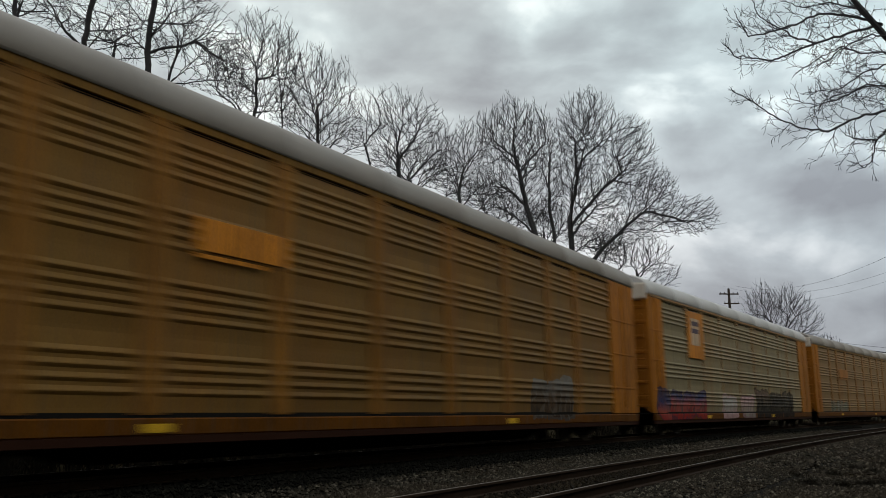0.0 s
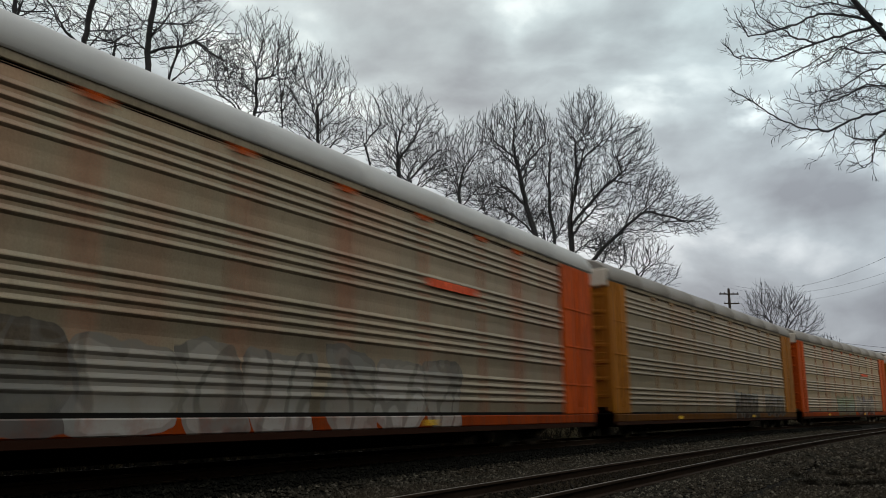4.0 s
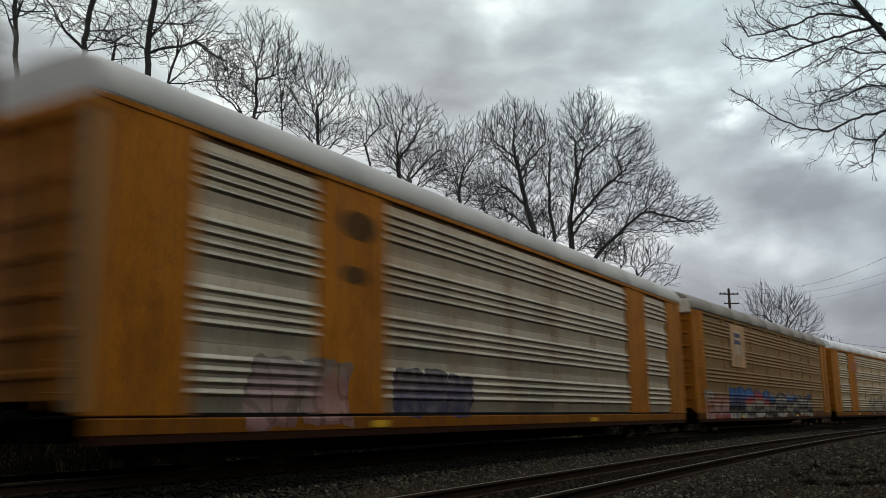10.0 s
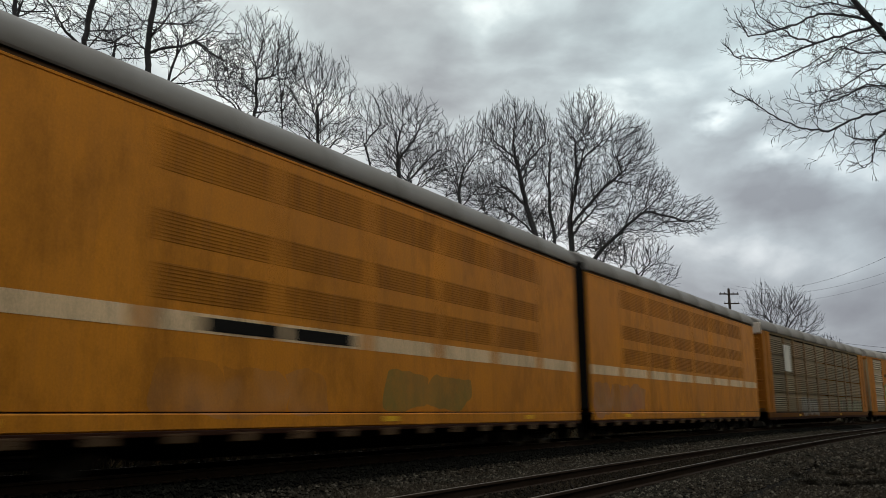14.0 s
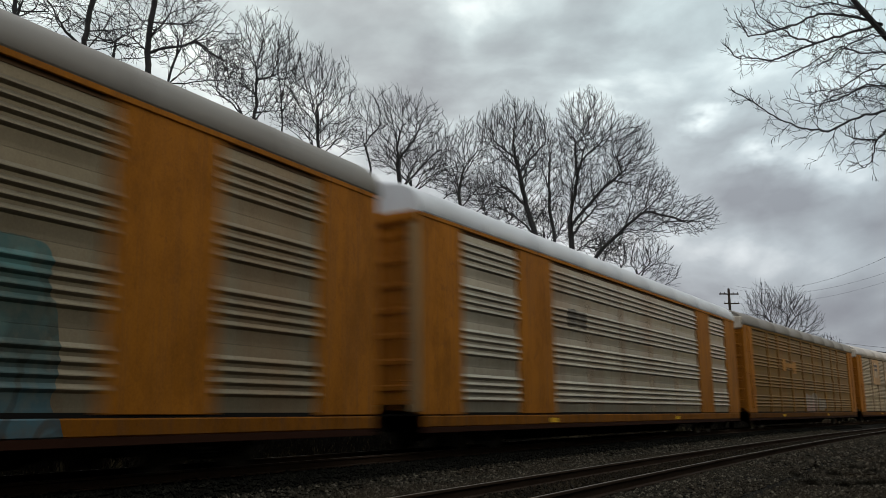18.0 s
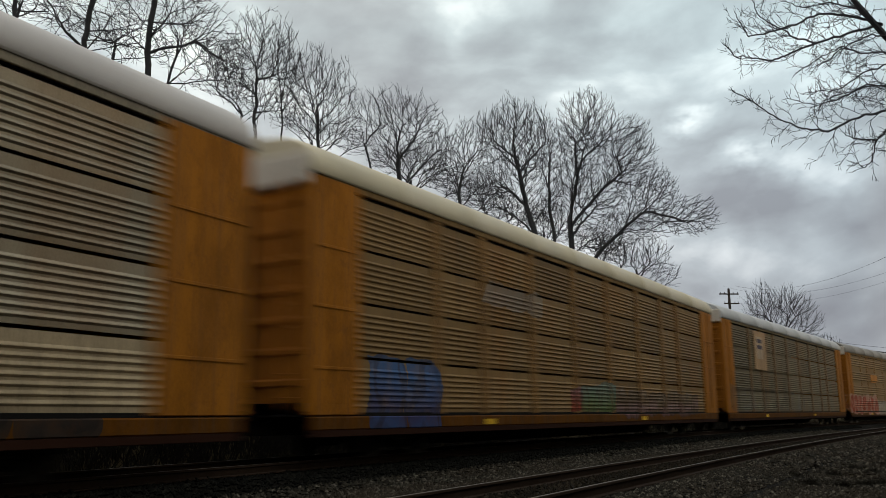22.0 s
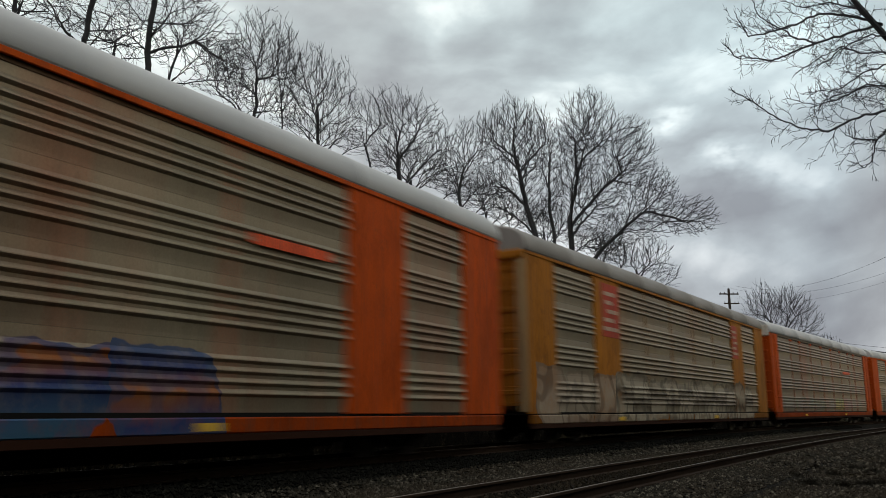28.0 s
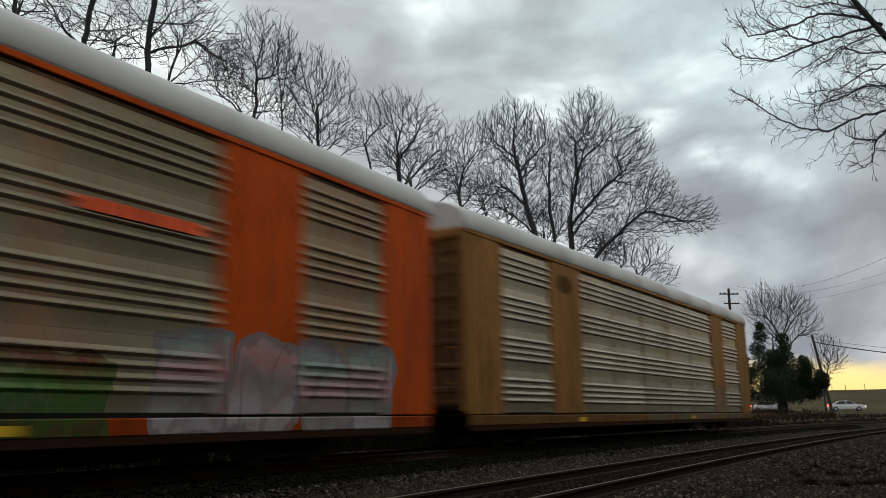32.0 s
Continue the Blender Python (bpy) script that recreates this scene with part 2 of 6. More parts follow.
def ballast_material(name, light):
    m = Mat(name)
    v = m.t.nodes.new("ShaderNodeTexVoronoi")
    v.inputs["Scale"].default_value = 16.0
    m.link(m.co, v.inputs["Vector"])
    big = m.noise(0.8, 4.0)
    c = m.ramp(v.outputs["Color"], [(0.1, tone(light, 0.45)), (0.5, light), (0.9, tone(light, 1.7))])
    c = m.mix(m.ramp(big, [(0.35, (0, 0, 0)), (0.7, (1, 1, 1))]), c, tone((light[0], light[1] * 0.85, light[2] * 0.7), 0.7))
    m.bump(v.outputs["Distance"], 1.0, 0.04)
    return m.done(c, 0.9, 0.0, 0.05)


def sweep_rail(bm, lat, rise, s0, s1, step=3.0):
    """A flat-bottomed rail along the line."""
    prof = [(-0.036, 0.0), (0.036, 0.0), (0.037, -0.03), (0.01, -0.045), (0.009, -0.13), (0.07, -0.145), (0.07, -0.16), (-0.07, -0.16), (-0.07, -0.145), (-0.009, -0.13), (-0.01, -0.045), (-0.037, -0.03)]
    rings = []
    n = int((s1 - s0) / step) + 1
    for i in range(n):
        s = s0 + (s1 - s0) * i / (n - 1)
        rings.append([bm.verts.new(on_line(s, lat + x, rise + z)) for x, z in prof])
    for a, b in zip(rings, rings[1:]):
        for i in range(len(prof)):
            j = (i + 1) % len(prof)
            bm.faces.new((a[i], a[j], b[j], b[i]))


def build_track(lat, rise, s0, s1, label):
    track = new("railway_track")
    track.matrix_basis = Matrix.Identity(4)
    tagged(track, label, "track")
    for side in (-0.755, 0.755):
        bm = bmesh.new()
        sweep_rail(bm, lat + side, rise, s0, s1)
        rail = part("rail", bm, STEEL, track, "rusty rail with a polished running surface")
        verts, faces = [], []
        for i in range(121):
            s = s0 + (s1 - s0) * i / 120
            verts += [on_line(s, lat + side + x, rise + z) for x, z in ((-0.014, 0.0005), (-0.011, 0.004), (0.011, 0.004), (0.014, 0.0005))]
        for i in range(120):
            faces += [(4 * i + j, 4 * i + j + 1, 4 * i + j + 5, 4 * i + j + 4) for j in range(3)]
        top = new("running_surface", raw_mesh("running_surface", verts, faces, [POLISHED]))
        top.parent = rail
        top["label"] = "bright polished running surface"
    bm = bmesh.new()
    box(bm, -1.28, 1.28, -0.11, 0.11, -0.09, 0.09, 0.012)
    me = mesh_of("sleeper", bm, TIMBER)
    s = max(s0, -8.0)
    i = 0
    while s < min(s1, 140.0):
        p = on_line(s, lat, rise - 0.16 - 0.09 - 0.03)
        o = shared("sleeper", me, track, Matrix.Translation(p) @ Matrix.Rotation(-heading(s) + random.uniform(-0.015, 0.015), 4, "Z"))
        s += 0.53
        i += 1
    return track


STEEL = plain("rail_steel", (0.032, 0.019, 0.012), 0.9, 0.0, 6.0, 0.4, 0.3)
POLISHED = plain("polished_rail_steel", (0.15, 0.125, 0.105), 0.55, 1.0, 3.0, 0.2, 0.05)
TIMBER = plain("sleeper_timber", (0.04, 0.032, 0.026), 0.9, 0.0, 5.0)

# ---- the train: paint ----
def blotch(m, co, cols, cells):
    """Old paint worn to soft blotches."""
    shape = m.node("ShaderNodeTexNoise", Scale=1.0, Detail=1.0, Roughness=0.4, Distortion=0.9)
    m.link(m.mapped((0.0, cells * 0.62, cells * 0.42), co), shape.inputs["Vector"])
    n = len(cols) - 1
    return m.ramp(shape.outputs["Fac"], [(0.40 + 0.20 * k / max(1, n), c) for k, c in enumerate(cols)])


def sprayed(m, color, layers, co):
    """Lays rows of sprayed bubble letters and stains over a colour. layers: (y0, y1, z0, z1, colours, letters' scale, cover), in the car's own metres."""
    if not layers:
        return color, None
    shown = None
    bend = m.node("ShaderNodeTexNoise", Scale=0.85, Detail=2.0, Roughness=0.5)
    m.link(m.mapped((0.0, 1.0, 1.0), co), bend.inputs["Vector"])
    sway = m.t.nodes.new("ShaderNodeVectorMath")
    sway.operation = "MULTIPLY_ADD"
    m.link(bend.outputs["Color"], sway.inputs[0])
    sway.inputs[1].default_value = (0.0, 0.9, 0.55)
    m.link(co, sway.inputs[2])
    sep = m.t.nodes.new("ShaderNodeSeparateXYZ")
    m.link(sway.outputs[0], sep.inputs[0])
    y = m.math("SUBTRACT", sep.outputs["Y"], 0.45)
    z = m.math("SUBTRACT", sep.outputs["Z"], 0.275)
    ragged = m.noise(1.5, 2.0, 0.6, (0.0, 1.0, 1.3), co)
    worn = m.ramp(m.noise(2.6, 5.0, 0.65, (0.0, 1.0, 1.0), co), [(0.25, (0.6, 0.6, 0.6)), (0.55, (1, 1, 1))])
    for y0, y1, z0, z1, cols, cells, cover, *rims in layers:
        count = max(1, round((y1 - y0) * cells / 1.6))
        u = m.math("MULTIPLY", m.math("SUBTRACT", y, y0), count / (y1 - y0))
        cell = m.math("FLOOR", u)
        across = m.math("SUBTRACT", m.math("FRACT", u), 0.5)
        chance = m.t.nodes.new("ShaderNodeTexWhiteNoise")
        chance.noise_dimensions = "1D"
        m.link(m.math("ADD", cell, y0 * 3.7), chance.inputs["W"])
        lot = chance.outputs["Value"]
        v = m.math("DIVIDE", m.math("SUBTRACT", z, (z0 + z1) / 2), z1 - z0)
        # each letter: a rounded block, leaning and of its own height, with a cut inside
        lean = m.math("ADD", across, m.math("MULTIPLY", m.math("MULTIPLY", v, m.math("SUBTRACT", lot, 0.5)), 0.5))
        tall = m.math("ADD", 0.44, m.math("MULTIPLY", lot, 0.1))
        a = m.math("POWER", m.math("DIVIDE", m.math("ABSOLUTE", lean), 0.53), 6.0)
        b = m.math("POWER", m.math("DIVIDE", m.math("ABSOLUTE", v), tall), 6.0)
        d = m.math("ADD", m.math("ADD", a, b), m.math("MULTIPLY", m.math("SUBTRACT", ragged, 0.5), 1.7))
        inside = m.math("MULTIPLY", m.math("LESS_THAN", m.math("ABSOLUTE", m.math("SUBTRACT", u, count / 2)), count / 2), m.ramp(m.math("MULTIPLY", d, 0.5), [(0.46, (1, 1, 1)), (0.54, (0, 0, 0))]))
        n = len(cols) - 1
        level = m.math("ADD", m.math("MULTIPLY", m.math("ADD", v, 0.5), 0.68), m.math("MULTIPLY", lot, 0.32))
        fill = m.ramp(level, [((k + 0.5) / (n + 1), c) for k, c in enumerate(cols)])
        edge = rims[0] if rims else (BLACK if sum(sum(c) for c in cols) / len(cols) > 0.3 else tone(max(cols, key=sum), 0.7))
        ink = fill
        if cover > 0.55:
            rim = m.ramp(m.math("MULTIPLY", d, 0.5), [(0.16, (0, 0, 0)), (0.22, (1, 1, 1))])
            ink = m.mix(m.math("MULTIPLY", rim, 0.7 if rims else 0.32), ink, edge)
            cut = m.node("ShaderNodeTexNoise", Scale=1.0, Detail=0.0, Distortion=0.6)
            m.link(m.mapped((0.0, cells * 1.15, cells * 0.8), co), cut.inputs["Vector"])
            stroke = m.ramp(cut.outputs["Fac"], [(0.43, (0, 0, 0)), (0.46, (1, 1, 1)), (0.52, (1, 1, 1)), (0.55, (0, 0, 0))])
            ink = m.mix(m.math("MULTIPLY", stroke, 0.45), ink, edge)
        else:
            ink = m.mix(0.6, ink, blotch(m, co, cols, cells))
        ink = m.mix(0.12, ink, (0.07, 0.045, 0.028))
        mask = m.math("MULTIPLY", inside, m.math("MULTIPLY", worn, min(1.0, cover * 1.05)))
        color = m.mix(mask, color, ink)
        shown = mask if shown is None else m.math("MAXIMUM", shown, mask)
    return color, shown


def car_coat(name, car, color, layers=(), rust=0.3, rough=0.55, metal=0.0, streak=1.0, spread=0.12, spec=0.15, bleed=None):
    """Weathered coat of one car: its own colour, piece-to-piece differences, run-down dirt, rust and sprayed lettering."""
    m = Mat(name)
    tc = m.t.nodes.new("ShaderNodeTexCoord")
    tc.object = car
    co = tc.outputs["Object"]
    big = m.noise(0.45, 4.0, 0.6, (1.0, 1.0, 0.8), co)
    run = m.noise(1.0, 5.0, 0.7, (0.0, 3.0, 0.2), co)
    fine = m.noise(24.0, 3.0, 0.6, None, co)
    c = m.mix(m.ramp(big, [(0.3, (0, 0, 0)), (0.72, (1, 1, 1))]), tone(color, 0.76), tone(color, 1.16))
    c = m.mix(1.0, c, m.ramp(m.random(), [(0.0, (1 - spread,) * 3), (1.0, (1 + spread,) * 3)]), "MULTIPLY")
    c = m.mix(m.math("MULTIPLY", m.ramp(run, [(0.48, (0, 0, 0)), (0.78, (1, 1, 1))]), 0.5 * streak), c, (0.075, 0.055, 0.04))
    if bleed:
        wash = m.ramp(m.noise(1.0, 3.0, 0.55, (0.0, 0.55, 0.1), co), [(0.48, (0, 0, 0)), (0.72, (1, 1, 1))])
        c = m.mix(m.math("MULTIPLY", wash, 0.42), c, tone(bleed, 0.6))
    else:
        blot = m.ramp(m.noise(1.1, 6.0, 0.68, (1.0, 1.0, 0.6), co), [(0.47, (0, 0, 0)), (0.66, (1, 1, 1))])
        c = m.mix(m.math("MULTIPLY", blot, 0.62), c, tone(color, 0.42))
    spots = m.ramp(m.noise(3.5, 8.0, 0.75, None, co), [(0.55, (0, 0, 0)), (0.68, (1, 1, 1))])
    c = m.mix(m.math("MULTIPLY", spots, rust), c, (0.11, 0.045, 0.02))
    c = m.mix(0.22, c, m.ramp(fine, [(0.3, tone(color, 0.65)), (0.7, tone(color, 1.25))]))
    c, shown = sprayed(m, c, layers, co)
    if shown is not None:
        spec = m.math("MULTIPLY", m.math("SUBTRACT", 1.0, m.math("MULTIPLY", shown, 0.85)), spec)
    if shown is not None and metal > 0:
        metal = m.math("MULTIPLY", m.math("SUBTRACT", 1.0, shown), metal)
    m.bump(fine, 0.12, 0.004)
    return m.done(c, m.ramp(big, [(0.2, (rough - 0.1,) * 3), (0.8, (rough + 0.12,) * 3)]), metal, spec)


COLORS = {
    "dun": (0.142, 0.106, 0.058),
    "rusty": (0.27, 0.125, 0.036),
    "faded": (0.42, 0.25, 0.125),
    "yellow": (0.36, 0.127, 0.011), "orange": (0.50, 0.070, 0.004), "brown": (0.135, 0.062, 0.027), "gold": (0.55, 0.195, 0.012),
    "tan": (0.20, 0.118, 0.045), "umber": (0.168, 0.089, 0.020), "grey": (0.23, 0.19, 0.13), "smoke": (0.17, 0.138, 0.104), "silver": (0.39, 0.36, 0.295), "olive": (0.215, 0.174, 0.096), "slate": (0.275, 0.228, 0.162),
}
ROOFS = {
    "grey": painted("grey_roof_sheet", (0.205, 0.184, 0.162), 0.08, 0.55, 0.0, 0.6), "light": painted("light_roof_sheet", (0.42, 0.41, 0.398), 0.06, 0.5, 0.0, 0.5),
    "white": painted("white_roof_sheet", (0.62, 0.63, 0.66), 0.04, 0.5, 0.0, 0.3), "cream": painted("cream_roof_sheet", (0.52, 0.44, 0.30), 0.06, 0.5, 0.0, 0.3), "slate": painted("slate_roof_sheet", (0.17, 0.155, 0.138), 0.08, 0.6, 0.0, 0.6), "pale": painted("pale_rose_roof_sheet", (0.49, 0.44, 0.405), 0.06, 0.5, 0.0, 0.3),
}


def patchy_roof():
    """White roof paint worn through to dark primer in long patches."""
    m = Mat("patchy_white_roof_sheet")
    worn = m.noise(1.0, 6.0, 0.65, (0.6, 0.32, 0.6))
    fine = m.noise(20.0, 3.0)
    c = m.mix(m.ramp(worn, [(0.50, (0, 0, 0)), (0.58, (1, 1, 1))]), (0.46, 0.43, 0.40), (0.085, 0.07, 0.06))
    m.bump(fine, 0.12, 0.004)
    return m.done(m.mix(0.15, c, m.mix(fine, (0.1, 0.09, 0.08), (0.5, 0.48, 0.45))), 0.6)


ROOFS["patchy"] = patchy_roof()
# sooty running gear; also painted into gaps and slots as their shade
SOOT_AND_SHADE = plain("soot_and_gap_shade_black", (0.010, 0.009, 0.008), 0.9)
# lower sill strip, a red-brown much darker than the sill above
DARK_FLANGE = plain("dark_flange_paint", (0.030, 0.011, 0.006), 0.9, 0.0, 3.0, 0.4)
# grimy ends and lugs; also painted under the eaves as shade
GRIME_AND_SHADE = painted("sooty_end_and_eave_shade", (0.10, 0.052, 0.020), 0.6, 0.75)
TREAD = plain("worn_wheel_steel", (0.07, 0.06, 0.055), 0.45, 0.6)
GLINT = plain("yellow_reflector", (0.90, 0.50, 0.03), 0.55, 0.0, 30.0, 0.1, 0.05)
CORNER = painted("worn_corner_paint", (0.38, 0.27, 0.14), 0.4, 0.6, 0.0, 1.0)
GALV = painted("galvanised_fascia", (0.54, 0.47, 0.385), 0.15, 0.5, 0.1, 0.6)
BLACK, WHITE, PALE = (0.016, 0.016, 0.017), (0.46, 0.44, 0.41), (0.31, 0.29, 0.26)
NAVY, BLUE, CYAN, TEAL = (0.03, 0.045, 0.13), (0.03, 0.12, 0.30), (0.03, 0.30, 0.42), (0.08, 0.20, 0.20)
RED, PINK, MAUVE, PURPLE = (0.30, 0.025, 0.025), (0.48, 0.30, 0.30), (0.22, 0.13, 0.16), (0.07, 0.055, 0.12)
GREEN, LIME, ASH, DIRT = (0.04, 0.16, 0.06), (0.24, 0.30, 0.10), (0.20, 0.20, 0.19), (0.06, 0.045, 0.035)

